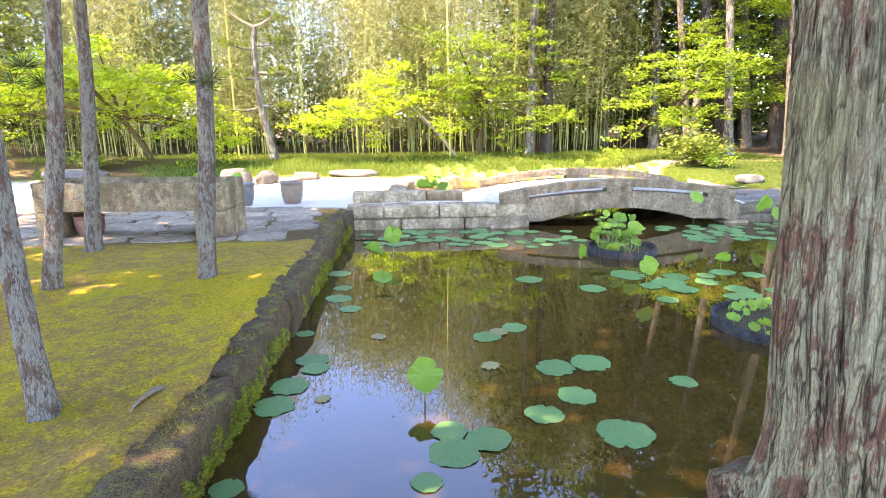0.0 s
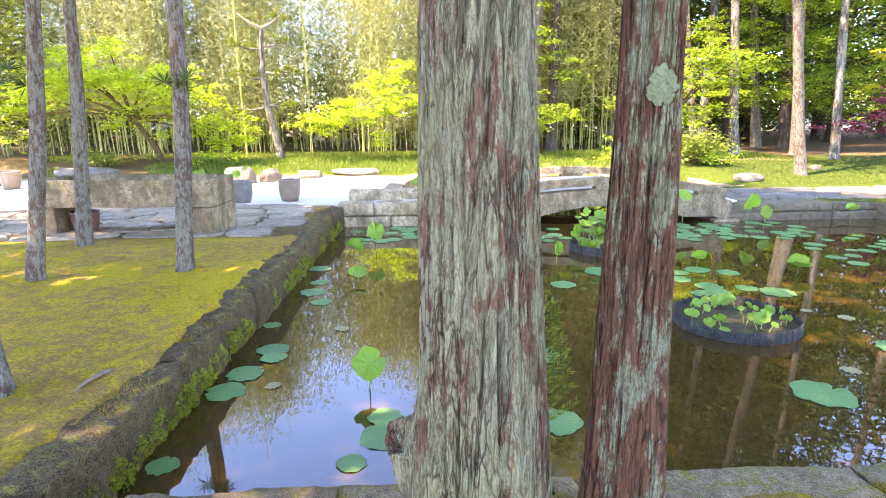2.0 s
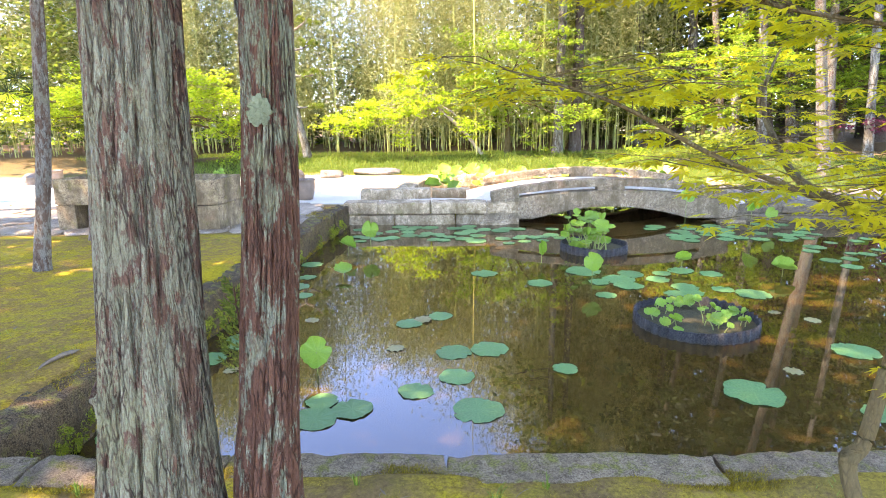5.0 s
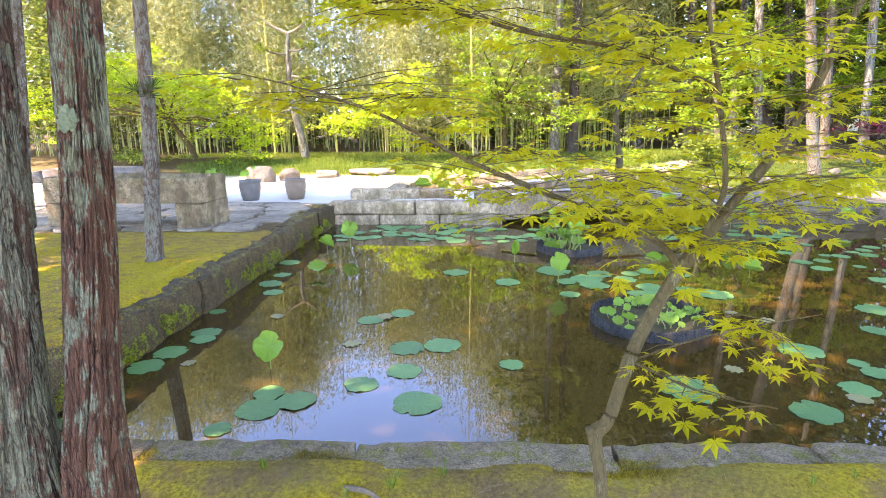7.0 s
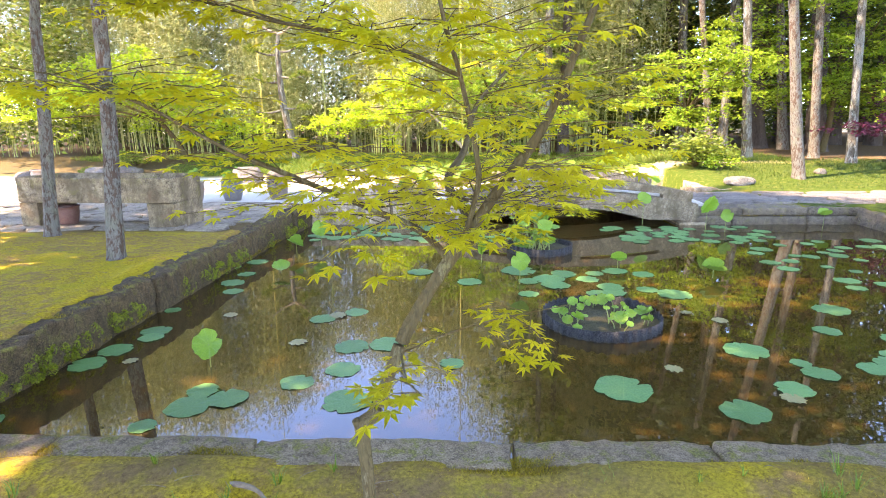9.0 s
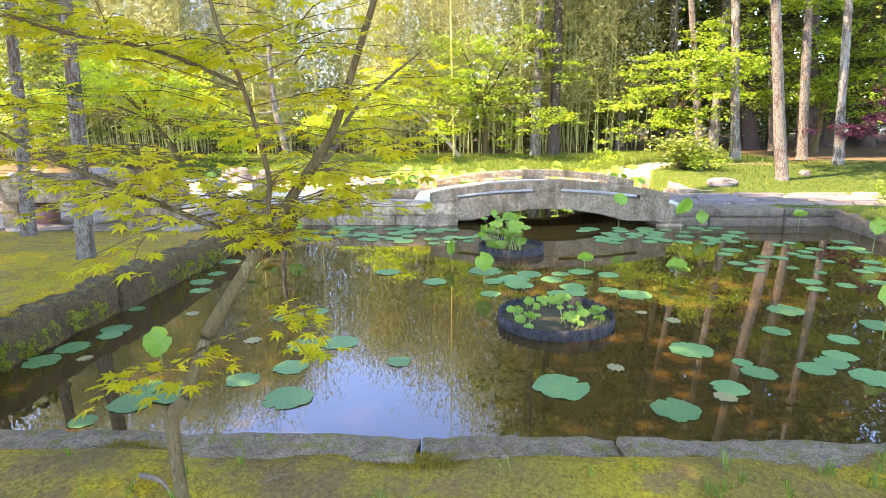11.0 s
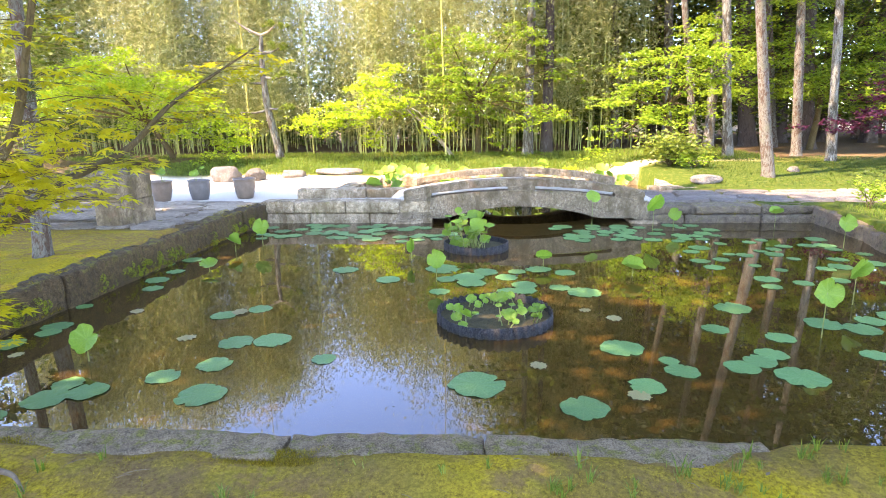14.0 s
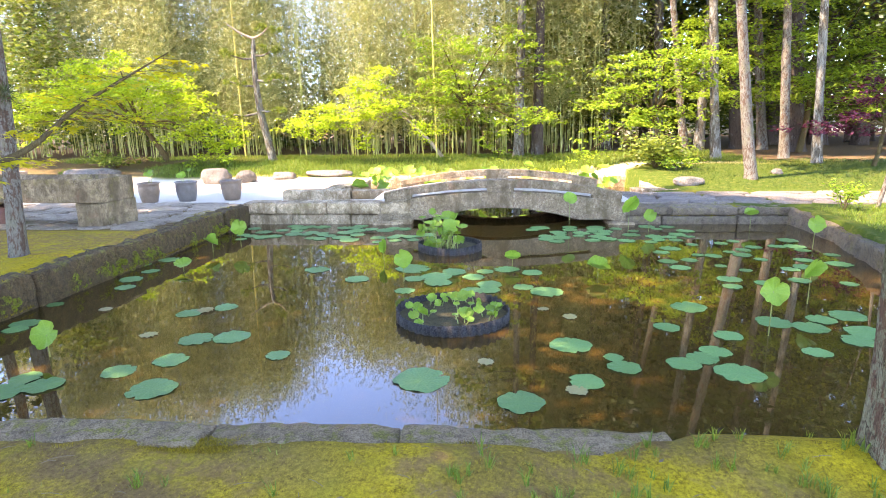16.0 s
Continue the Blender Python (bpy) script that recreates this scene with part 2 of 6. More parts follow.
MAT_GRASS = leaf_material("grass_blade", (0.0864, 0.14, 0.00984), (0.151, 0.22, 0.018), (0.281, 0.32, 0.041), 0.35, 0.9)
# lawn green set well below MAT_GRASS, in place of dappled tree shade
MAT_LAWN = leaf_material("lawn_blade", (0.027, 0.05, 0.0041), (0.0486, 0.085, 0.00656), (0.0918, 0.13, 0.0123), 0.25, 0.9)
MAT_MOSS = leaf_material("moss_frond", (0.13, 0.09, 0.006), (0.31, 0.225, 0.011), (0.52, 0.375, 0.018), 0.3, 2.5)


def make_pad(name, c1, c2):
    """Waxy leaf, veins fanning from the middle of the object."""
    m = Mat(name)
    v = m.coords(obj=True)
    sx = m.node("ShaderNodeSeparateXYZ", Vector=v)
    ang = m.node("ShaderNodeMath")
    ang.operation = "ARCTAN2"
    m.put(ang.inputs[0], sx.outputs["Y"])
    m.put(ang.inputs[1], sx.outputs["X"])
    wave = m.node("ShaderNodeMath")
    wave.operation = "MULTIPLY"
    m.put(wave.inputs[0], ang.outputs[0])
    wave.inputs[1].default_value = 10.0
    cosn = m.node("ShaderNodeMath")
    cosn.operation = "COSINE"
    m.put(cosn.inputs[0], wave.outputs[0])
    vein = m.ramp(cosn.outputs[0], [(0.9, 0.0), (1.0, 0.22)])
    blot = m.noise(v, 14, 4)
    col = m.mix(m.ramp(blot, [(0.3, 0.0), (0.7, 1.0)]), c1, c2)
    col = m.mix(vein, col, (0.346, 0.42, 0.131))
    col = m.mix(m.ramp(m.noise(v, 30, 3), [(0.70, 0.0), (0.78, 0.7)]), col, (0.367, 0.26, 0.0492))
    col = m.vary(col, 0.16)
    m.bump(m.mix(0.5, vein, blot), 0.25, 0.004)
    m.done(col, 0.45, spec=0.28)
    tr = m.node("ShaderNodeBsdfTranslucent", Color=col)
    mx = m.node("ShaderNodeMixShader", Fac=0.22)
    m.tree.links.new(m.bsdf.outputs[0], mx.inputs[1])
    m.tree.links.new(tr.outputs[0], mx.inputs[2])
    m.tree.links.new(mx.outputs[0], m.outp.inputs["Surface"])
    return m.mat


MAT_PAD = make_pad("floating_lotus_leaf", (0.108, 0.25, 0.0615), (0.205, 0.37, 0.111))
MAT_PAD_UP = make_pad("young_lotus_leaf", (0.13, 0.25, 0.018), (0.248, 0.37, 0.0328))
MAT_PAD_DRY = make_pad("yellowed_lotus_leaf", (0.324, 0.27, 0.082), (0.454, 0.36, 0.148))


def plain(name, c1, c2, rough=0.6, scale=12, metal=0.0, spec=0.5, bump=0.2):
    m = Mat(name)
    n = m.noise(m.coords(obj=True), scale, 5, 0.65)
    f = m.noise(m.coords(obj=True), scale * 8, 4, 0.6)
    col = m.mix(m.ramp(n, [(0.3, 0.0), (0.7, 1.0)]), c1, c2)
    col = m.mix(m.ramp(f, [(0.4, 0.0), (0.8, 0.35)]), col, m.mix(0.5, c1, (0.432, 0.38, 0.279)))
    m.bump(f, bump, 0.004)
    return m.done(col, rough, metal, spec)


MAT_STEM = plain("lotus_stem", (0.173, 0.22, 0.0328), (0.259, 0.27, 0.0574), 0.6)
MAT_EDGING = plain("black_plastic_edging", (0.0108, 0.01, 0.00902), (0.0432, 0.04, 0.0344), 0.6, 9, 0.0, 0.12)
MAT_POT_BROWN = plain("brown_glazed_clay", (0.16, 0.105, 0.065), (0.25, 0.175, 0.115), 0.4, 7)
MAT_POT_GREY = plain("grey_glazed_clay", (0.11, 0.095, 0.08), (0.18, 0.16, 0.14), 0.35, 7)
MAT_POT_RED = plain("dark_red_clay", (0.119, 0.045, 0.0287), (0.184, 0.075, 0.0451), 0.5, 7)
MAT_SOIL = plain("wet_soil", (0.0324, 0.026, 0.00984), (0.0918, 0.075, 0.0246), 0.9, 25, 0.0, 0.1)
MAT_PLASTER = plain("white_plaster", (0.778, 0.71, 0.558), (0.8, 0.79, 0.631), 0.85, 3)
MAT_TILE = plain("grey_roof_tile", (0.0972, 0.09, 0.0779), (0.173, 0.16, 0.135), 0.6, 4)
MAT_CULM = plain("bamboo_culm", (0.22, 0.26, 0.05), (0.40, 0.40, 0.10), 0.45, 3)
MAT_CULM_YELLOW = plain("yellow_bamboo_culm", (0.475, 0.4, 0.0656), (0.594, 0.5, 0.115), 0.45, 3)
MAT_TWIG = plain("dry_twig", (0.13, 0.085, 0.0451), (0.227, 0.16, 0.0902), 0.9, 30)
MAT_DEADWOOD = plain("bleached_wood", (0.259, 0.2, 0.123), (0.389, 0.31, 0.205), 0.85, 10)


# ---------------------------------------------------------------- mesh helpers
def mesh_from(name, verts, faces, smooth=False):
    """A mesh from an (n, 3) array and an (m, k) array of corners."""
    me = bpy.data.meshes.new(name)
    verts, faces = np.asarray(verts, dtype=np.float32), np.asarray(faces, dtype=np.int32)
    k = faces.shape[1]
    me.vertices.add(len(verts))
    me.vertices.foreach_set("co", verts.ravel())
    me.loops.add(faces.size)
    me.loops.foreach_set("vertex_index", faces.ravel())
    me.polygons.add(len(faces))
    me.polygons.foreach_set("loop_start", np.arange(0, faces.size, k, dtype=np.int32))
    me.polygons.foreach_set("loop_total", np.full(len(faces), k, dtype=np.int32))
    me.polygons.foreach_set("use_smooth", np.full(len(faces), smooth))
    me.update(calc_edges=True)
    return me


def thing(name, label="", category="", group="", kind="", at=None):
    ob = new(name)
    if at:
        ob.location = at
    return tagged(ob, label, category, group, kind)


def add(name, me, mat, parent=None, label=""):
    ob = new(name, me)
    if mat and not me.materials:
        me.materials.append(mat)
    if parent:
        ob.parent = parent
    if label:
        ob["label"] = label
    return ob


def part(name, bm, mat, parent, label="", smooth=False):
    me = bpy.data.meshes.new(name)
    bm.to_mesh(me)
    bm.free()
    if smooth:
        me.polygons.foreach_set("use_smooth", np.full(len(me.polygons), True))
    return add(name, me, mat, parent, label)


def unit(v):
    v = np.asarray(v, dtype=float)
    return v / np.maximum(np.linalg.norm(v, axis=-1, keepdims=True), 1e-9)


def tube(points, radii, sides=10, rough=0.0, lobes=0, seed=0, steps=0, cap=True):
    """Vertices and quads of a tapering limb through the points; rough: how far the surface wanders, as a share of the radius."""
    pts, rad = np.asarray(points, float), np.asarray(radii, float)
    if steps:
        t = np.linspace(0, len(pts) - 1, steps)
        base = np.arange(len(pts))
        i = np.clip(t.astype(int), 0, len(pts) - 2)
        f = (t - i)[:, None]
        p0, p1 = pts[np.maximum(i - 1, 0)], pts[i]
        p2, p3 = pts[i + 1], pts[np.minimum(i + 2, len(pts) - 1)]
        pts2 = 0.5 * (2 * p1 + (p2 - p0) * f + (2 * p0 - 5 * p1 + 4 * p2 - p3) * f ** 2 + (3 * p1 - p0 - 3 * p2 + p3) * f ** 3)
        rad = np.interp(t, base, rad)
        pts = pts2
    d = unit(np.gradient(pts, axis=0))
    ref = np.where(np.abs(d[:, 2:3]) < 0.9, np.array([[0, 0, 1.0]]), np.array([[1.0, 0, 0]]))
    side = unit(np.cross(ref, d))
    if abs(d[:, 2]).min() > 0.6:
        side = unit(np.cross(np.array([[0, 1.0, 0]]), d))
    up = np.cross(d, side)
    a = np.linspace(0, 2 * np.pi, sides, endpoint=False)
    r = rad[:, None] * np.ones((1, sides))
    if rough:
        rng = np.random.default_rng(seed)
        z = np.cumsum(np.r_[0, np.linalg.norm(np.diff(pts, axis=0), axis=1)])[:, None]
        for _ in range(14):
            k = rng.integers(2, 9 if not lobes else lobes)
            r = r + rad[:, None] * rough * 0.45 * np.sin(k * a[None] + rng.uniform(0, 6.3) + rng.uniform(-3, 3) * z / max(rad.mean() * 10, 1e-3)) / np.sqrt(k)
    v = pts[:, None] + r[..., None] * (np.cos(a)[None, :, None] * side[:, None] + np.sin(a)[None, :, None] * up[:, None])
    n = len(pts)
    i, j = np.meshgrid(np.arange(n - 1), np.arange(sides), indexing="ij")
    q = np.stack([i * sides + j, i * sides + (j + 1) % sides, (i + 1) * sides + (j + 1) % sides, (i + 1) * sides + j], -1).reshape(-1, 4)
    v = v.reshape(-1, 3)
    if cap:
        v = np.vstack([v, pts[:1], pts[-1:]])
        top = (n - 1) * sides
        h = sides // 2
        q = np.vstack([q, [[top + k, top + k + 1, top + (sides - 2 - k), top + (sides - 1 - k)] for k in range(h - 1)] or q[:0]])
    return v, q


def join(pieces):
    """One vertex and face array out of many."""
    vs, fs, off = [], [], 0
    for v, f in pieces:
        vs.append(v)
        fs.append(f + off)
        off += len(v)
    return np.vstack(vs), np.vstack(fs)


def leaf_quads(centres, along, across, length, width):
    """Pointed leaves: a kite for each centre."""
    n = len(centres)
    L, W = np.broadcast_to(length, n)[:, None], np.broadcast_to(width, n)[:, None]
    v = np.stack([centres - along * L * 0.5, centres + across * W * 0.5 - along * L * 0.08, centres + along * L * 0.5, centres - across * W * 0.5 - along * L * 0.08], 1)
    return v.reshape(-1, 3), np.arange(n * 4).reshape(n, 4)


def spray(rng, centres, spread, count, length, width, flat=0.5, droop=0.0, jitter=0.3):
    """Leaves scattered round each centre, lying more or less flat."""
    c = np.repeat(centres, count, 0)
    off = rng.normal(size=c.shape) * np.asarray(spread)
    p = c + off
    a = rng.uniform(0, 2 * np.pi, len(p))
    along = np.stack([np.cos(a), np.sin(a), rng.normal(-droop, jitter, len(p))], -1)
    along = unit(along)
    nrm = unit(np.stack([rng.normal(0, 1 - flat + 0.12, len(p)), rng.normal(0, 1 - flat + 0.12, len(p)), np.ones(len(p)) * flat + 0.05], -1))
    across = unit(np.cross(nrm, along))
    s = rng.uniform(0.65, 1.3, len(p))
    return leaf_quads(p, along, across, length * s, width * s)


def box_bm(x0, x1, y0, y1, z0, z1, bevel=0.015, wob=0.0, cuts=0, seed=0):
    """A worn block of stone."""
    bm = bmesh.new()
    bmesh.ops.create_cube(bm, size=1)
    for v in bm.verts:
        v.co = Vector((x0 + (v.co.x + 0.5) * (x1 - x0), y0 + (v.co.y + 0.5) * (y1 - y0), z0 + (v.co.z + 0.5) * (z1 - z0)))
    if bevel:
        bmesh.ops.bevel(bm, geom=bm.edges[:], offset=bevel, segments=2, affect="EDGES", profile=0.6)
    if cuts:
        bmesh.ops.subdivide_edges(bm, edges=[e for e in bm.edges if e.calc_length() > 0.5], cuts=cuts, use_grid_fill=True)
        bmesh.ops.subdivide_edges(bm, edges=[e for e in bm.edges if e.calc_length() > 0.12], cuts=min(cuts, 4), use_grid_fill=True)
    if wob:
        for v in bm.verts:
            q = v.co * 3.1 + Vector((seed * 7.3, seed * 1.7, 0))
            v.co += wob * (noise.noise_vector(q) + 0.6 * noise.noise_vector(q * 3.3) + 0.35 * noise.noise_vector(q * 8.0))
    return bm


def lathe_mesh(name, profile, sides=28, wave=0.0, waves=0):
    pr = np.asarray(profile, float)
    a = np.linspace(0, 2 * np.pi, sides, endpoint=False)
    r = pr[:, :1] + (wave * np.cos(waves * a))[None] * (pr[:, :1] > 0.01)
    v = np.stack([r * np.cos(a), r * np.sin(a), np.repeat(pr[:, 1:2], sides, 1)], -1).reshape(-1, 3)
    n = len(pr)
    i, j = np.meshgrid(np.arange(n - 1), np.arange(sides), indexing="ij")
    q = np.stack([i * sides + j, i * sides + (j + 1) % sides, (i + 1) * sides + (j + 1) % sides, (i + 1) * sides + j], -1).reshape(-1, 4)
    return mesh_from(name, v, q, True)


# ---------------------------------------------------------------- plan (pond edges run along x and y)
WATER_Z, GROUND_Z = 0.0, 0.34
NEAR_Y, BACK_Y = 2.14, 10.0
LEFT_NEAR, LEFT_FAR = -1.02, -0.58
RIGHT_PTS = ((7.2, 2.0), (7.9, 4.0), (8.5, 6.4), (9.0, 8.4), (9.15, 10.2))


def left_x(y):
    return LEFT_NEAR + (LEFT_FAR - LEFT_NEAR) * (y - NEAR_Y) / (BACK_Y - NEAR_Y)


def right_x(y):
    return np.interp(y, [p[1] for p in RIGHT_PTS], [p[0] for p in RIGHT_PTS])


def near_y(x):
    """The near bank, which reaches a little further out past the end of the curb."""
    return NEAR_Y + 0.13 * np.clip((x - 4.45) / 0.3, 0, 1)


def in_pond(x, y, grow=0.0):
    main = (x > left_x(y) - grow) & (x < right_x(y) + grow) & (y > near_y(x) - grow) & (y < BACK_Y + grow)
    under = (x > 2.1 - grow) & (x < 6.1 + grow) & (y > BACK_Y - 0.2) & (y < 13.0)
    back = (x > 0.5 - grow) & (x < 7.6 + grow) & (y > 12.75 - grow) & (y < 16.0 + grow)
    return main | under | back


def rise(x, y):
    """Height of the ground: level court, a bank up to the grove, a gentle lawn."""
    x, y = np.asarray(x, float), np.asarray(y, float)
    court = np.interp(y, [7.2, 8.0, 10.0, 12.0, 16.6, 18.0, 20.0, 60], [GROUND_Z, 0.27, 0.20, 0.145, 0.15, 0.36, 0.58, 1.1])
    lawn = np.interp(y, [9.0, 11.8, 13.3, 16.2, 20.0, 60], [0.30, 0.27, 0.46, 0.60, 0.64, 1.1])
    side = np.clip((x - 6.4) / 2.0, 0, 1)
    z = court + (lawn - court) * side * side * (3 - 2 * side)
    z = z + 0.012 * np.sin(x * 1.7 + 0.8 * y) * np.cos(y * 1.3 - 0.5 * x) + 0.008 * np.sin(3.9 * x) * np.sin(4.3 * y + 1)
    z = z + (0.036 + 0.014 * np.sin(2.3 * x) + 0.008 * np.sin(7.1 * x)) * np.exp(-((y - 1.86) / 0.17) ** 2) * np.clip((5.6 - x) / 0.6, 0, 1) * np.clip((x + 2.2) / 0.5, 0, 1)
    z = z + (0.055 + 0.02 * np.sin(5.1 * x)) * np.exp(-((y - 2.0) / 0.16) ** 2) * np.clip((x - 4.4) / 0.4, 0, 1) * np.clip((6.4 - x) / 0.5, 0, 1)
    edge = left_x(y) - 0.27 + 0.05 * np.sin(2.1 * y) + 0.03 * np.sin(5.3 * y + 1)
    z = z + (0.05 + 0.015 * np.sin(3.7 * y)) * np.exp(-((x - edge) / 0.13) ** 2) * np.clip((8.2 - y) / 0.8, 0, 1) * np.clip((y - 1.9) / 0.3, 0, 1)
    return z


def ground():
    def axis(lo, a, b, hi, fine, n):
        t = np.linspace(0, 1, n) ** 2.2
        return np.unique(np.round(np.r_[a - (a - lo) * t, np.arange(a, b + 1e-6, fine), b + (hi - b) * t], 4))
    xs = axis(-700, -8, 12, 700, 0.09, 40)
    ys = axis(-700, -1.2, 21, 900, 0.09, 40)
    X, Y = np.meshgrid(xs, ys, indexing="ij")
    Z = rise(X, Y)
    near = (np.abs(X) < 14) & (Y > -3) & (Y < 9)
    Z = Z + near * 0.005 * (np.sin(9.1 * X + 3 * np.sin(5 * Y)) * np.sin(7.7 * Y + 2 * np.sin(4 * X)))
    Z = Z - 0.03 * in_pond(X, Y, 0.12)
    Z = np.where(in_pond(X, Y, 0.1), -0.45, Z)
    v = np.stack([X, Y, Z], -1).reshape(-1, 3)
    n, m = len(xs), len(ys)
    i, j = np.meshgrid(np.arange(n - 1), np.arange(m - 1), indexing="ij")
    q = np.stack([i * m + j, (i + 1) * m + j, (i + 1) * m + j + 1, i * m + j + 1], -1).reshape(-1, 4)
    me = mesh_from("ground", v, q, True)
    wob = 0.35 * np.sin(1.3 * X + 2.1 * np.sin(0.7 * Y)) + 0.2 * np.sin(3.1 * X + 1.7 * Y)
    step = lambda t, w: np.clip(t / w + 0.5, 0, 1)
    court = step(Y - 11.6 + 0.15 * wob, 0.4) * step(17.0 + 0.3 * wob - Y, 0.6) * step(7.2 - X, 0.8) * step(X + 30, 2)
    trail = step(Y - 16.2 + 0.3 * wob, 0.5) * step(17.4 + 0.3 * wob - Y, 0.5) * step(X - 2, 1) * step(11 - X, 3)
    gravel = np.maximum(court, 0.8 * trail)
    grass = np.maximum(step(Y - 17.0 - 0.3 * wob, 0.7), np.maximum(step(X - 8.2 + 0.2 * wob, 0.5) * step(Y - 2.2, 3), step(X - 7.3, 0.5) * step(Y - 12.2, 0.4))) * (1 - gravel)
    wood = np.maximum(step(Y - 20.2 + wob, 1.2), step(X - 8.5, 2) * step(Y - 17.2 - wob, 1.2))
    wood = np.maximum(wood, 0.85 * step(-6.0 - X + wob, 1.5) * step(Y - 17.2, 0.6))
    wood = np.maximum(wood, step(-Y - 2.5, 2.0) * 0.6)
    worn = np.sin(3.3 * X + 1.9 * np.sin(4.1 * Y)) * np.sin(5.2 * Y + 1.5 * np.sin(2.7 * X))
    wood = np.maximum(wood, step(2.3 - Y, 0.4) * np.clip(0.2 + 0.45 * worn, 0.0, 0.65))
    wood = np.maximum(wood, 0.9 * step(Y - 7.8, 0.3) * step(11.6 - Y, 0.4) * step(-0.9 - X, 0.3))
    col = np.stack([grass, gravel, wood, np.ones_like(X)], -1).reshape(-1, 4)
    at = me.color_attributes.new("cover", "FLOAT_COLOR", "POINT")
    at.data.foreach_set("color", col.astype(np.float32).ravel())
    ob = add("ground", me, MAT_GROUND)
    tagged(ob, "yellow-green mossy ground with pale gravel court and grassy bank", "ground", kind="structure")


ground()


def water_sheet(name, x0, x1, y0, y1, z, label):
    me = mesh_from(name, [(x0, y0, z), (x1, y0, z), (x1, y1, z), (x0, y1, z)], [(0, 1, 2, 3)])
    tagged(add(name, me, MAT_WATER), label, "water", kind="structure")


water_sheet("water", -1.35, 9.6, 1.9, 16.2, WATER_Z, "murky brown still pond water reflecting the trees")


# ---------------------------------------------------------------- stone edging
def edging(name, label, blocks, mat, wob=0.02, cuts=2, bevel=0.03):
    owner = thing(name, label, "stone edging", kind="structure")
    for k, (m, sx, sy, sz) in enumerate(blocks):
        ob = part("stone_block", box_bm(-sx / 2, sx / 2, -sy / 2, sy / 2, 0, sz, min(bevel, sy * 0.12), wob, cuts, k + len(name)), mat, owner, smooth=True)
        ob.matrix_local = m
    return owner


rng = random.Random(4)
blocks, x = [], -1.75
for w in (1.1, 0.86, 1.0, 1.22, 0.94, 1.3, 1.0):
    last = x > 3.9
    blocks.append((pose(x + w / 2, 2.03 + rng.uniform(-0.012, 0.012), -0.35 - (0.012 if last else 0.0), 0, rng.uniform(-0.4, 0.4) + (1.3 if last else 0.0), rng.uniform(-0.6, 0.6)), w - 0.008, 0.22 + rng.uniform(-0.015, 0.015), 0.715 - (0.01 if last else 0.0)))
    x += w
    if x > 4.6:
        break
edging("near_curb", "grey weathered stone curb along the pond bank", blocks, MAT_CURB, wob=0.018, cuts=5, bevel=0.012)
blocks = []
y = 2.18
turn = math.degrees(math.atan2(LEFT_NEAR - LEFT_FAR, BACK_Y - NEAR_Y))
for w in (1.35, 1.5, 1.25, 1.55, 1.3, 1.0):
    c = y + w / 2
    blocks.append((pose(left_x(c) - 0.125 + rng.uniform(-0.02, 0.02), c, -0.35, rng.uniform(-0.4, 0.4), rng.uniform(-1.5, 1.5), turn + rng.uniform(-0.5, 0.5)), 0.27 + rng.uniform(-0.02, 0.02), w - 0.006, 0.72 + rng.uniform(-0.015, 0.015)))
    y += w
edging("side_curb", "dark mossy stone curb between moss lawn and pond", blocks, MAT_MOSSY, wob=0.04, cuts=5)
blocks = []
for (xa, ya), (xb, yb) in zip(RIGHT_PTS, RIGHT_PTS[1:]):
    d = math.hypot(xb - xa, yb - ya)
    blocks.append((pose((xa + xb) / 2 + 0.22, (ya + yb) / 2, -0.35, 0, rng.uniform(-3, 3), math.degrees(math.atan2(yb - ya, xb - xa))), d - 0.03, 0.42, 0.62 + rng.uniform(-0.03, 0.03)))
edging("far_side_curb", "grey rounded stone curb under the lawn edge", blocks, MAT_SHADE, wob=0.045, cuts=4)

# back wall in two courses, with the raised curb behind it
blocks = []
x = -0.66
for w in (0.62, 0.95, 1.0, 0.58):
    blocks.append((pose(x + w / 2, BACK_Y + 0.2, 0.19, 0, 0, 0), w - 0.012, 0.42, 0.21))
    x += w
x = -0.6
for w in (0.85, 1.1, 1.14):
    blocks.append((pose(x + w / 2, BACK_Y + 0.215, -0.3, 0, 0, 0), w - 0.012, 0.42, 0.478))
    x += w
edging("back_wall", "pale lichen-spotted granite wall of two courses above the water", blocks, MAT_GRANITE, wob=0.014)
edging("raised_curb", "pale granite curb stones beside the gravel court", [(pose(0.08, 12.42, 0.05, 0, 0, 3), 1.5, 0.36, 0.315), (pose(1.28, 12.5, 0.05, 0, 0, 3), 0.85, 0.36, 0.30)], MAT_GRANITE, wob=0.014)
blocks = []
x = 6.3
for w in (0.85, 1.15, 0.95):
    blocks.append((pose(x + w / 2, BACK_Y + 0.28, 0.15, 0, 0, rng.uniform(-0.6, 0.6)), w - 0.012, 0.5, 0.14 + rng.uniform(-0.008, 0.008)))
    x += w
x = 6.34
for w in (0.62, 1.3, 0.95):
    blocks.append((pose(x + w / 2, BACK_Y + 0.2, -0.3, 0, 0, rng.uniform(-0.6, 0.6)), w - 0.015, 0.44, 0.44))
    x += w
edging("path_wall", "stained granite step wall under the stone path, coloured darker for shade", blocks, MAT_SHADE, wob=0.022, cuts=4)
blocks = []
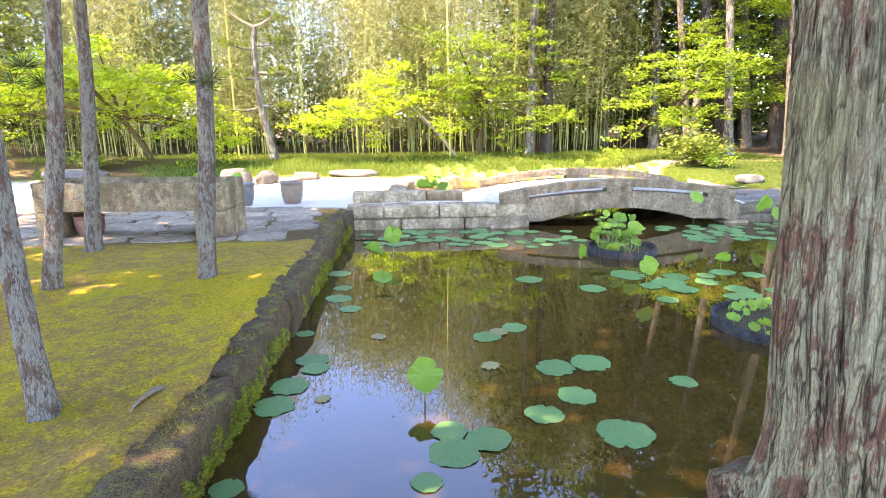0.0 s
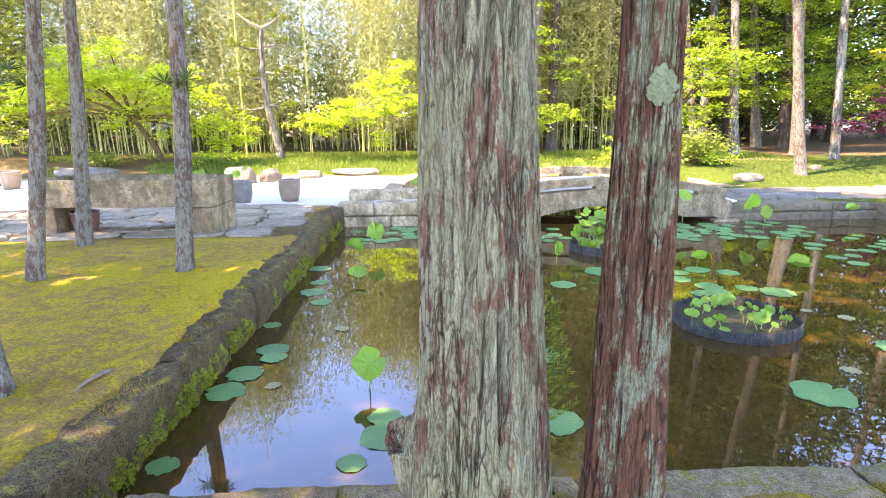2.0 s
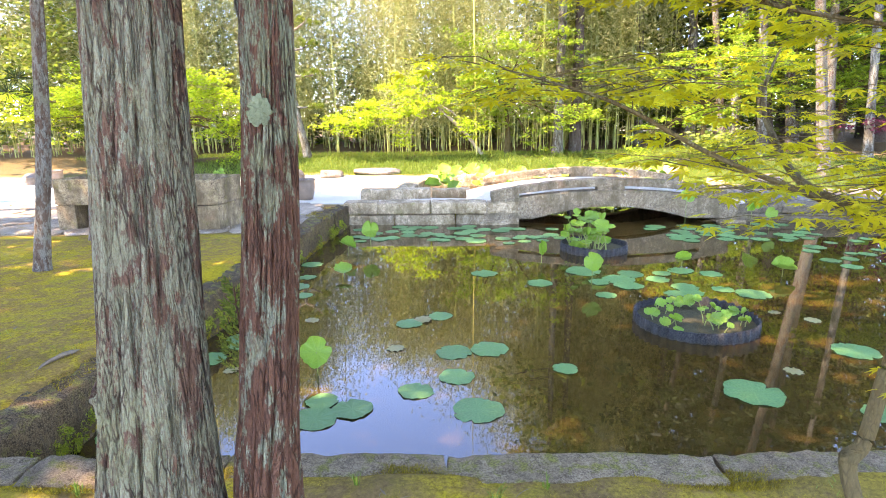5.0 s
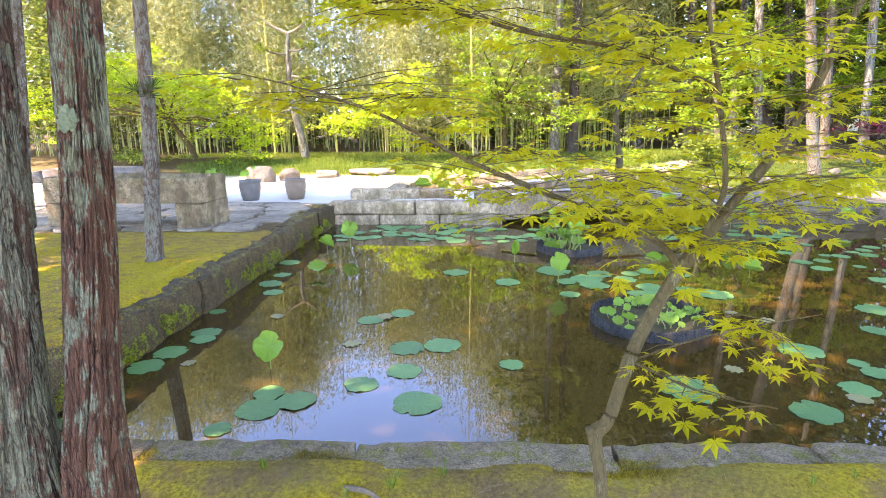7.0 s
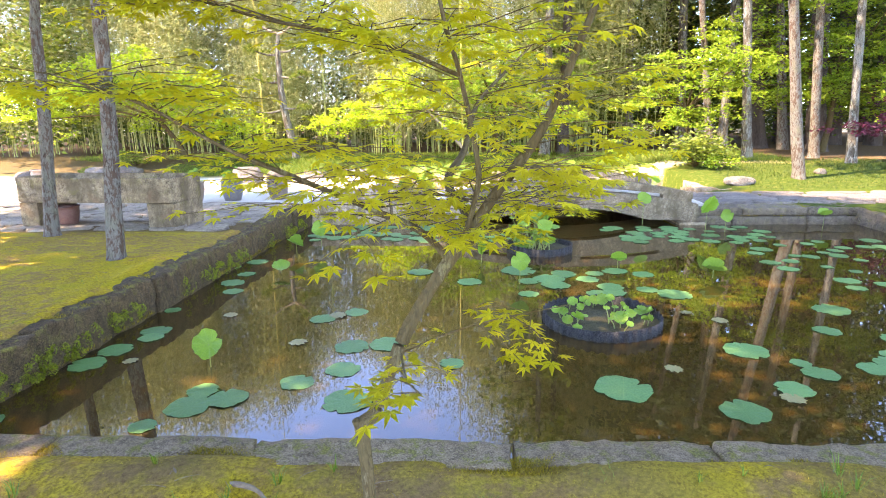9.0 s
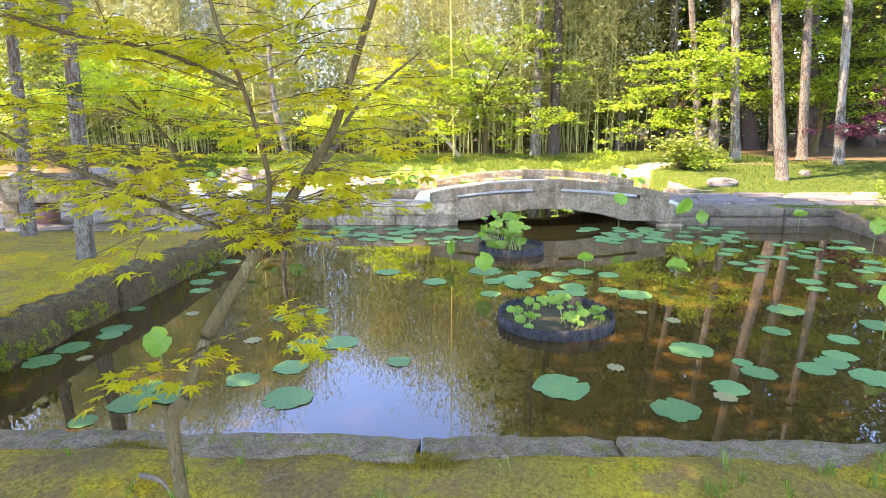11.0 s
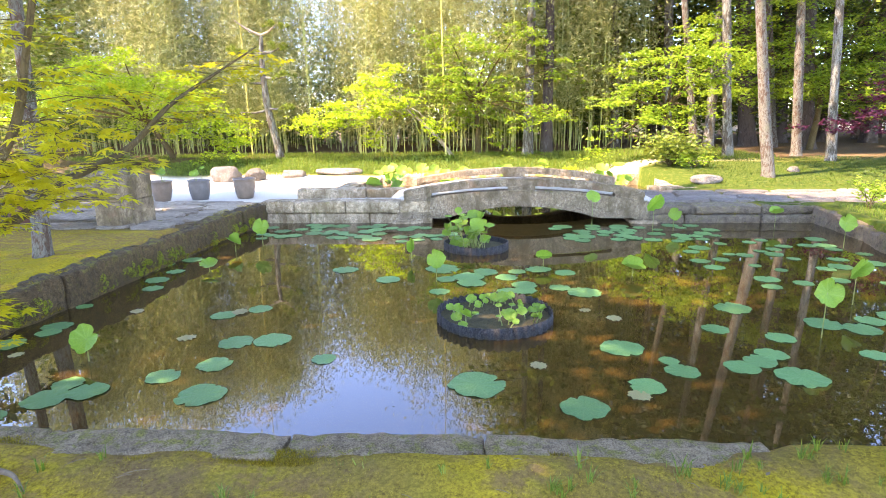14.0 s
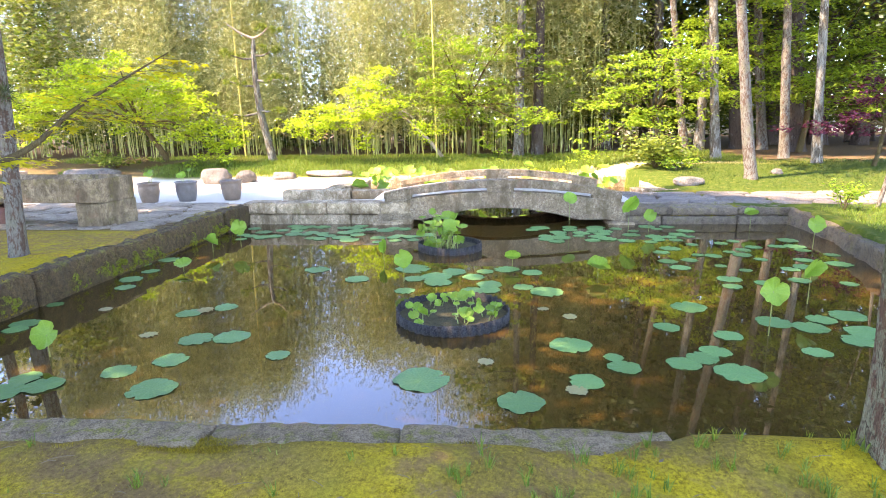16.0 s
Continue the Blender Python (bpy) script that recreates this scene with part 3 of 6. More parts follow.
for px, py, w, r in ((1.4, 16.1, 1.7, 2), (3.2, 16.15, 1.6, -2), (5.0, 16.15, 1.8, 1), (6.9, 16.1, 1.7, 3), (0.35, 14.6, 1.6, 75), (0.3, 13.4, 1.1, 85), (7.75, 13.6, 1.7, 80), (7.6, 12.75, 1.0, -6)):
    blocks.append((pose(px, py, -0.2, 0, 0, r), w, 0.4, 0.50 if py > 14 else 0.53))
edging("inner_pond_curb", "pale granite edging round the inner lotus pond", blocks, MAT_GRANITE, wob=0.03)


# ---------------------------------------------------------------- arched bridge
def arch_beam(x0, x1, y0, y1, bottom, top, steps=44, wob=0.006, seed=0):
    """A curved stone beam between two functions of x."""
    bm = bmesh.new()
    ys = np.linspace(y0, y1, 3)
    prev = None
    for x in np.linspace(x0, x1, steps):
        b, t = bottom(x), top(x)
        ring = [(y0, b), (y0, b + 0.33 * (t - b)), (y0, b + 0.66 * (t - b)), (y0, t - 0.012), (y0 + 0.014, t), (ys[1], t + 0.004), (y1 - 0.014, t), (y1, t - 0.012), (y1, b)]
        vs = []
        for (yy, zz) in ring:
            q = Vector((x * 4 + seed, yy * 5, zz * 5))
            nz = noise.noise_vector(q) + 0.5 * noise.noise_vector(q * 3)
            vs.append(bm.verts.new((x, yy + wob * nz.y * 2, zz + wob * nz.z)))
        if prev:
            for k in range(len(vs)):
                bm.faces.new((prev[k], prev[(k + 1) % len(vs)], vs[(k + 1) % len(vs)], vs[k]))
        else:
            bm.faces.new(vs[::-1])
        prev = vs
    bm.faces.new(prev)
    bmesh.ops.recalc_face_normals(bm, faces=bm.faces[:])
    return bm


def bridge():
    ob = thing("stone_bridge", "low arched grey granite bridge with curved parapets", "bridge")
    x0, x1, mid = 1.86, 6.36, 4.1
    arch = lambda x, end, top, half=2.25: end + (top - end) * (1 - ((x - mid) / half) ** 2)
    side_top = lambda x: arch(x, 0.36, 0.59)
    side_bot = lambda x: max(0.085, arch(x, -0.18, 0.30, 2.05)) if abs(x - mid) < 1.98 else 0.05
    for y0, nm in ((10.0, "near"), (12.3, "far")):
        part("side_beam", arch_beam(x0, x1, y0, y0 + 0.26, side_bot, side_top, seed=y0), MAT_BRIDGE, ob)
        rail_bot = lambda x: arch(x, 0.43, 0.655, 2.25)
        rail_top = lambda x: arch(x, 0.545, 0.80, 2.25)
        part("parapet", arch_beam(x0 + 0.12, x1 - 0.1, y0 + 0.03, y0 + 0.23, rail_bot, rail_top, seed=y0 + 3), MAT_BRIDGE, ob)
        for a, b in ((x0 + 0.13, x0 + 0.62), (mid - 0.24, mid + 0.24), (x1 - 0.62, x1 - 0.11)):
            part("parapet_block", arch_beam(a, b, y0 + 0.035, y0 + 0.225, lambda x: side_top(x) - 0.004, lambda x: rail_bot(x) + 0.004, 8, seed=a), MAT_BRIDGE, ob)
    slabs = np.linspace(x0 - 0.25, x1 + 0.25, 8)
    deck_top = lambda x: arch(x, 0.33, 0.60, 2.5)
    for a, b in zip(slabs, slabs[1:]):
        part("deck_slab", arch_beam(a, b - 0.008, 10.265, 12.295, lambda x: deck_top(x) - 0.16, deck_top, 8, 0.003, seed=a), MAT_DECK, ob)
    for xx in (1.78, 6.02):
        part("footing", box_bm(xx, xx + 0.46, 9.9, 12.6, -0.35, 0.045, 0.02, 0.01, 1), MAT_GRANITE, ob)


bridge()


# ---------------------------------------------------------------- trees near the path
def tree_trunk(parent, pts, radii, mat, sides=20, rough=0.12, steps=40, seed=0, lobes=0, name="trunk"):
    v, q = tube(pts, radii, sides, rough, lobes, seed, steps)
    return add(name, mesh_from(name, v, q, True), mat, parent)


def furrowed_trunk(parent, pts, radii, mat, seed, depth=0.015, burl=None):
    """A close-up trunk whose bark is cut into long vertical ridges."""
    sides, steps = 150, 330
    v, q = tube(pts, radii, sides, 0.07, 7, seed, steps, cap=False)
    P = v.reshape(steps, sides, 3)
    axis = P.mean(1, keepdims=True)
    out = unit(P - axis)
    rr = np.random.default_rng(seed)
    ang = np.linspace(0, 2 * np.pi, sides, endpoint=False)[None]
    h = P[..., 2].mean(1)[:, None]
    relief = np.zeros((steps, sides))
    for k, amp in ((13, 1.0), (19, 0.9), (27, 0.8), (37, 0.7), (52, 0.45)):
        ph = rr.uniform(0, 6.3)
        wander = 0.9 * np.sin(h * rr.uniform(2, 4) + rr.uniform(0, 6)) + 0.5 * np.sin(h * rr.uniform(7, 12) + rr.uniform(0, 6))
        cut = np.abs(np.sin(0.5 * k * ang + ph + wander + 0.6 * np.sin(3 * ang + h * 5)))
        gate = 0.55 + 0.45 * np.sin(h * rr.uniform(4, 9) + rr.uniform(2, 5) * ang * 3 + ph)
        relief -= amp * gate * np.exp(-(cut / 0.22) ** 2)
    for k in range(60):
        a0, h0 = rr.uniform(0, 6.28), rr.uniform(h.min(), h.max())
        da = np.angle(np.exp(1j * (ang - a0)))
        relief += rr.uniform(-0.7, 0.9) * (np.abs(da) < rr.uniform(0.05, 0.16)) * (np.abs(h - h0) < rr.uniform(0.03, 0.14))
    P = P + out * (relief * depth)[..., None]
    if burl:
        bx, by, bz, br, push = burl
        d2 = ((P - np.array([bx, by, bz])) ** 2).sum(-1)
        P = P + unit(np.array([bx, by, bz]) - axis) * (push * np.exp(-d2 / br ** 2))[..., None]
    return add("trunk", mesh_from("trunk", P.reshape(-1, 3), q, True), mat, parent)


def conifer_crown(parent, cx, cy, z0, z1, width, seed, clumps=150, mat=None, leaf=(0.30, 0.10), per=26):
    """A ragged crown of drooping needle sprays."""
    r = np.random.default_rng(seed)
    t = r.uniform(0, 1, clumps) ** 0.8
    a = r.uniform(0, 6.28, clumps)
    w = width * (1 - 0.75 * t) * r.uniform(0.35, 1.0, clumps)
    c = np.stack([cx + w * np.cos(a), cy + w * np.sin(a), z0 + (z1 - z0) * t - 0.12 * w], -1)
    v, q = spray(r, c, (0.32, 0.32, 0.16), per, leaf[0], leaf[1], 0.4, 0.25)
    for k in range(0, clumps, clumps // 9):
        lv, lq = tube([(cx, cy, c[k, 2] + 0.15), tuple((np.array([cx, cy, c[k, 2] + 0.1]) + c[k]) / 2), tuple(c[k])], [0.03, 0.022, 0.008], 5, cap=False)
        add("limb", mesh_from("limb", lv, lq), MAT_BARK_DARK, parent)
    return add("crown", mesh_from("crown", v, q), mat or MAT_LEAF_DARK, parent)


cedar = thing("cedar_tree", "lichen-covered cedar trunk with deeply furrowed grey bark", "tree")
furrowed_trunk(cedar, [(0.60, 0.80, 0.28), (0.61, 0.795, 0.8), (0.622, 0.795, 1.12), (0.63, 0.805, 1.30), (0.631, 0.82, 1.46), (0.63, 0.843, 1.635), (0.629, 0.86, 1.8), (0.628, 0.876, 1.95), (0.628, 0.89, 2.09), (0.628, 0.90, 2.25), (0.629, 0.92, 2.5), (0.63, 0.93, 3.0), (0.64, 0.95, 8.5)],
               [0.22, 0.155, 0.122, 0.106, 0.100, 0.0965, 0.093, 0.089, 0.087, 0.088, 0.086, 0.08, 0.05], MAT_BARK_NEAR, 5, burl=(0.521, 0.856, 1.317, 0.075, 0.035))
conifer_crown(cedar, 0.64, 0.86, 6.0, 13.0, 3.6, 3, 300)
twin = thing("cedar_tree", "slim red-brown cedar trunk with peeling bark and pale lichen", "tree")
furrowed_trunk(twin, [(0.80, 0.87, 0.28), (0.84, 0.80, 0.8), (0.852, 0.785, 1.12), (0.862, 0.80, 1.29), (0.870, 0.82, 1.47), (0.878, 0.84, 1.64), (0.884, 0.853, 1.8), (0.89, 0.873, 2.08), (0.92, 0.93, 3.2), (1.1, 1.1, 7.5)],
               [0.13, 0.09, 0.074, 0.0625, 0.058, 0.0552, 0.0523, 0.0482, 0.043, 0.02], MAT_BARK_RED, 11, depth=0.010)
conifer_crown(twin, 1.1, 0.8, 5.4, 8.5, 1.8, 4, 80)


def branch_stub(parent, at, away, size):
    """The hollow collar of a lost branch, swollen at the rim."""
    n = 26
    a = np.linspace(0, 2 * np.pi, n, endpoint=False)
    out = unit(np.array(away, float))
    s = unit(np.cross(out, [0, 0, 1]))
    u = np.cross(s, out)
    rr = np.random.default_rng(6)
    rim = 1 + 0.06 * np.sin(3 * a + 1) + 0.04 * np.sin(7 * a) + rr.normal(0, 0.02, n)
    rows = []
    for rad, depth in ((1.75, -1.5), (1.35, -0.8), (1.12, -0.25), (1.05, 0.0), (0.92, 0.10), (0.76, 0.04), (0.62, -0.22), (0.35, -0.38), (0.03, -0.40)):
        ring_r = size * rad * rim[:, None]
        rows.append(np.array(at) + out * depth * size + ring_r * (np.cos(a)[:, None] * s + np.sin(a)[:, None] * u * (0.85 if depth > -0.5 else 1.1)))
    v = np.vstack(rows)
    i, j = np.meshgrid(np.arange(len(rows) - 1), np.arange(n), indexing="ij")
    q = np.stack([i * n + j, i * n + (j + 1) % n, (i + 1) * n + (j + 1) % n, (i + 1) * n + j], -1).reshape(-1, 4)
    add("branch_stub", mesh_from("branch_stub", v, q, True), MAT_BARK_NEAR, parent, "hollow collar of a lost branch")


branch_stub(cedar, (0.497, 0.835, 1.343), (-0.70, -0.45, 0.66), 0.038)


def lichen_patch(parent, centre, normal, size, seed):
    """A crusty rosette of lichen, built of overlapping lobes."""
    r = np.random.default_rng(seed)
    n = unit(np.array(normal))
    s = unit(np.cross(n, [0, 0, 1]))
    u = np.cross(s, n)
    v, f = [], []
    for k in range(60):
        a, d = r.uniform(0, 6.28), size * math.sqrt(r.uniform(0, 1))
        c = np.array(centre) + s * d * math.cos(a) * 0.8 + u * d * math.sin(a) + n * r.uniform(-0.002, 0.002)
        w = size * r.uniform(0.2, 0.42)
        b = len(v)
        for j in range(6):
            g = j * 1.047 + r.uniform(-0.2, 0.2)
            v.append(c + w * (s * math.cos(g) + u * math.sin(g)) * r.uniform(0.7, 1.2) + n * r.uniform(0.0, 0.004))
        f.append([b, b + 1, b + 2, b + 3])
        f.append([b, b + 3, b + 4, b + 5])
    add("lichen", mesh_from("lichen", v, f), MAT_LICHEN, parent, "pale green crusty lichen rosette")


MAT_LICHEN = plain("pale_lichen", (0.095, 0.11, 0.05), (0.15, 0.165, 0.085), 0.95, 60, 0.0, 0.1)
lichen_patch(twin, (0.884, 0.812, 1.90), (0.0, -1, 0.1), 0.024, 2)

# pines standing on the moss lawn
PINES = ((-1.82, 3.18, -0.22, 0.16, 0.068, 0.055), (-3.06, 5.65, 0.40, 0.0, 0.078, 0.058), (-3.46, 7.3, 0.22, 0.0, 0.088, 0.062), (-1.77, 5.98, 0.17, 0.0, 0.088, 0.064))
for k, (px, py, lx, ly, r0, r1) in enumerate(PINES):
    pine = thing("pine_tree", "slender grey-barked pine standing on the moss lawn", "tree", "pines on the moss lawn")
    pts = [(px - 0.02 * lx, py, 0.28), (px, py, 0.42), (px + lx * 0.25, py + ly * 0.25, 1.0), (px + lx * 0.55 + 0.02, py + ly * 0.5, 1.9), (px + lx * 0.9, py + ly * 0.9, 3.0), (px + 1.2 * lx, py + 1.2 * ly, 4.8), (px + lx * 1.5, py + ly * 1.5, 16.5)]
    tree_trunk(pine, pts, [r0 * 1.5, r0 * 1.05, r0 * 0.88, r0 * 0.8, r1, r1 * 0.85, 0.03], MAT_BARK_GREY, 36, 0.13, 160, k + 20, 12)
    # crown above the view, enlarged so its shadow reaches the pond's right side
    conifer_crown(pine, px + 1.4 * lx, py + 1.4 * ly, 6.2, 17.0, 4.4, 30 + k, 250)


def needle_tuft(parent, at, size, seed, count=70):
    """A whorl of long pine needles."""
    r = np.random.default_rng(seed)
    d = unit(np.stack([r.normal(0, 1, count), r.normal(0, 1, count), r.normal(0.35, 0.6, count)], -1))
    across = unit(np.cross(d, r.normal(size=(count, 3))))
    v, q = leaf_quads(np.array(at) + d * size * 0.5, d, across, size, size * 0.05)
    add("needles", mesh_from("needles", v, q), MAT_LEAF_DARK, parent, "dark green pine needles")


for k, (ax, ay, az) in enumerate(((-1.62, 5.95, 2.14), (-1.56, 5.92, 2.22), (-1.80, 6.02, 2.2), (-3.05, 5.7, 2.3), (-3.12, 5.65, 2.16), (-2.88, 5.66, 2.15))):
    needle_tuft(pine, (ax, ay, az), 0.17, k, 60)

# trunk at the end of the walk
end_tree = thing("cedar_tree", "grey cedar trunk standing beside the pond bank", "tree")
furrowed_trunk(end_tree, [(5.68, 1.95, 0.26), (5.67, 1.95, 0.42), (5.66, 1.95, 0.8), (5.635, 1.95, 1.2), (5.61, 1.95, 1.7), (5.60, 1.95, 2.4), (5.6, 1.95, 8.0)],
               [0.25, 0.20, 0.18, 0.17, 0.16, 0.15, 0.06], MAT_BARK_NEAR, 8)
conifer_crown(end_tree, 5.8, 1.9, 6.0, 12.0, 3.4, 9, 240)


# ---------------------------------------------------------------- young maple beside the path
def maple_leaf_mesh(name, lobes=7):
    """A palmate leaf of pointed, slightly folded lobes, 1 unit long."""
    v, f = [(0, 0, 0)], []
    angs = np.linspace(-125, 125, lobes)
    lens = np.interp(np.abs(angs), [0, 45, 85, 125], [1.0, 0.88, 0.66, 0.36])
    for a, L in zip(angs, lens):
        t = radians(a)
        ax, ay = math.sin(t), math.cos(t)
        w = 0.105 * L + 0.035
        b = len(v)
        v += [(ax * L * 0.42 - ay * w, ay * L * 0.42 + ax * w, 0.02), (ax * L, ay * L, -0.10 * L), (ax * L * 0.42 + ay * w, ay * L * 0.42 - ax * w, 0.02), (ax * L * 0.5, ay * L * 0.5, -0.02)]
        f += [(0, b, b + 1, b + 3), (0, b + 3, b + 1, b + 2)]
    v.append((0, -0.45, -0.05))
    v.append((0.015, -0.45, -0.05))
    v.append((0.015, 0, 0))
    n = len(v)
    f.append((0, n - 3, n - 2, n - 1))
    return mesh_from(name, v, f)


def young_maple():
    ob = thing("maple_tree", "young maple with lime green leaves and a thin crooked trunk", "tree")
    trunk = [(2.0, 0.72, 0.28), (2.0, 0.725, 0.7), (2.0, 0.69, 1.09), (1.987, 0.712, 1.215), (1.988, 0.716, 1.243), (2.013, 0.72, 1.27), (2.043, 0.74, 1.35), (2.075, 0.76, 1.43), (2.128, 0.785, 1.52), (2.178, 0.80, 1.595)]
    tree_trunk(ob, trunk, [0.02, 0.015, 0.0135, 0.014, 0.0165, 0.0135, 0.0125, 0.014, 0.0125, 0.0145], MAT_BARK_MAPLE, 18, 0.14, 110, 2)
    right = [(2.178, 0.80, 1.592), (2.255, 0.80, 1.707), (2.354, 0.80, 1.848), (2.41, 0.79, 1.985), (2.50, 0.77, 2.25), (2.55, 0.75, 2.6)]
    tree_trunk(ob, right, [0.0135, 0.0115, 0.0095, 0.0075, 0.005, 0.002], MAT_BARK_MAPLE, 12, 0.1, 50, 3, name="branch")
    left = [(2.168, 0.80, 1.58), (2.104, 0.78, 1.648), (2.0, 0.78, 1.695), (1.896, 0.79, 1.737), (1.714, 0.80, 1.812), (1.527, 0.81, 1.909), (1.33, 0.83, 1.97)]
    tree_trunk(ob, left, [0.0085, 0.0072, 0.006, 0.0055, 0.0045, 0.0035, 0.0015], MAT_BARK_MAPLE, 10, 0.1, 50, 4, name="branch")
    mid = [(2.20, 0.80, 1.63), (2.22, 0.77, 1.71), (2.226, 0.76, 1.782), (2.192, 0.75, 1.947), (2.154, 0.73, 2.082), (2.1, 0.71, 2.4)]
    tree_trunk(ob, mid, [0.0065, 0.006, 0.0055, 0.0048, 0.004, 0.0015], MAT_BARK_MAPLE, 10, 0.1, 40, 5, name="branch")
    upper = [(2.19, 0.75, 1.95), (2.02, 0.77, 2.02), (1.82, 0.79, 2.06), (1.6, 0.80, 2.12), (1.4, 0.80, 2.14)]
    tree_trunk(ob, upper, [0.0045, 0.004, 0.0035, 0.0025, 0.001], MAT_BARK_MAPLE, 8, 0.1, 30, 8, name="branch")
    far = [(2.185, 0.8, 1.6), (2.22, 0.92, 1.63), (2.155, 1.22, 1.7), (2.201, 1.45, 1.776), (2.242, 1.66, 1.913), (2.341, 1.82, 2.027), (2.46, 1.97, 2.143)]
    tree_trunk(ob, far, [0.012, 0.012, 0.0115, 0.0105, 0.008, 0.0055, 0.002], MAT_BARK_MAPLE, 10, 0.1, 40, 6, name="branch")
    tree_trunk(ob, [(1.990, 0.715, 1.23), (1.977, 0.712, 1.245), (1.971, 0.71, 1.256)], [0.011, 0.010, 0.008], MAT_BARK_MAPLE, 8, 0.1, 8, 6, name="stub")
    r = np.random.default_rng(7)
    mesh = maple_leaf_mesh("leaf")
    mesh.materials.append(MAT_LEAF_MAPLE)
    # twigs leave the branches, fork once, and carry flat sprays of opposite leaves
    twigs, spots = [], []

    def leafy(p, e, count):
        d = e - p
        twigs.append(tube([p, (p + e) / 2 + np.array([0, 0, 0.012]), e], [0.0013, 0.001, 0.0006], 5, cap=False))
        across = unit(np.array([-d[1], d[0], 0.0]) + 1e-6)
        for s in np.linspace(0.3, 1.0, count):
            for side in (-1, 1):
                h = across * side
                q = p + d * s + h * r.uniform(0.008, 0.028) + np.array([0, 0, r.uniform(-0.018, 0.01)])
                f = unit(d[:2])
                spots.append((q, math.atan2(h[0] + 0.8 * f[0], h[1] + 0.8 * f[1])))

    shoot = [np.array(p) for p in ((2.064, 0.77, 1.386), (2.10, 0.52, 1.44), (2.14, 0.34, 1.50))]
    side_shoot = [np.array(p) for p in ((2.06, 0.77, 1.38), (2.22, 0.73, 1.46), (2.40, 0.68, 1.52))]
    for pts, k in ((shoot, 9), (side_shoot, 10)):
        tree_trunk(ob, pts, [0.0025, 0.002, 0.001], MAT_BARK_MAPLE, 6, 0.1, 14, k, name="shoot")
    for pts, n, reach in ((left, 50, 0.34), (upper, 34, 0.34), (right, 30, 0.34), (mid, 32, 0.33), (far, 24, 0.27), (shoot, 7, 0.13), (side_shoot, 8, 0.15)):
        pts = np.array(pts)
        for k in range(n):
            t = r.uniform(0.12, 1.0) * (len(pts) - 1)
            i = min(int(t), len(pts) - 2)
            p = pts[i] + (pts[i + 1] - pts[i]) * (t - i)
            a = r.uniform(0, 6.28)
            d = np.array([math.cos(a), 0.75 * math.sin(a), r.uniform(-0.14, 0.26)]) * reach * r.uniform(0.45, 1.1)
            if reach < 0.2:
                d[2] -= 0.35 * reach
            leafy(p, p + d, 5 if reach > 0.2 else 3)
            if reach > 0.2:
                turn = r.choice((-0.7, 0.7)) + r.normal(0, 0.15)
                b = np.array([d[0] * math.cos(turn) - d[1] * math.sin(turn), d[0] * math.sin(turn) + d[1] * math.cos(turn), d[2] * 0.6 - 0.01]) * r.uniform(0.4, 0.65)
                leafy(p + d * 0.45, p + d * 0.45 + b, 3)
    for v, q in twigs:
        add("twig", mesh_from("twig", v, q), MAT_BARK_MAPLE, ob)
    order = sorted(range(len(spots)), key=lambda k: abs(spots[k][0][2] - 1.78) + abs(spots[k][0][0] - 2.1) * 0.4)
    rest = []
    base_v = np.array([x.co[:] for x in mesh.vertices])
    base_f = np.array([p.vertices[:] for p in mesh.polygons])
    for n, k in enumerate(order):
        q, yaw = spots[k]
        m = pose(*q, r.uniform(-28, 12), r.uniform(-25, 25), -math.degrees(yaw) + r.uniform(-35, 35)) @ Matrix.Scale(r.uniform(0.021, 0.038), 4)
        if n < 300:
            lf = add("leaf", mesh, None, ob)
            lf.matrix_local = m
        else:
            M = np.array(m)
            rest.append((base_v @ M[:3, :3].T + M[:3, 3], base_f))
    v, q = join(rest)
    tagged(add("foliage", mesh_from("foliage", v, q), MAT_LEAF_MAPLE, ob), kind="stuff")


young_maple()


def sprig():
    """A cedar shoot beside the trunks."""
    ob = thing("cedar_sprout", "small feathery cedar shoot with reddish stem", "sprout")
    pts = [(0.79, 0.95, 1.14), (0.768, 0.95, 1.21), (0.765, 0.945, 1.30), (0.762, 0.945, 1.41), (0.755, 0.945, 1.52)]
    r = np.random.default_rng(3)
    v, q = tube(pts, [0.004, 0.0035, 0.003, 0.0025, 0.001], 6, 0.0, 0, 0, 16)
    add("stem", mesh_from("stem", v, q), MAT_BARK_RED, ob)
    c, al = [], []
    for k in range(26):
        t = k / 25
        p = np.array(pts[2]) * (1 - t) + np.array(pts[4]) * t
        side = (-1) ** k
        L = 0.075 * (1 - 0.6 * t)
        d = unit(np.array([side * 0.75, r.uniform(-0.4, 0.4), 0.75]))
        for s in np.linspace(0.1, 1, 14):
            for sd in (-1, 1):
                n2 = unit(d + sd * 0.9 * unit(np.cross(d, [0.2, 1, 0])))
                c.append(p + d * L * s + n2 * 0.006)
                al.append(n2)
    c, al = np.array(c), np.array(al)
    v, q = leaf_quads(c, al, unit(np.cross(al, r.normal(size=c.shape))), 0.014, 0.004)
    add("needles", mesh_from("needles", v, q), MAT_LEAF_WOOD, ob)


sprig()


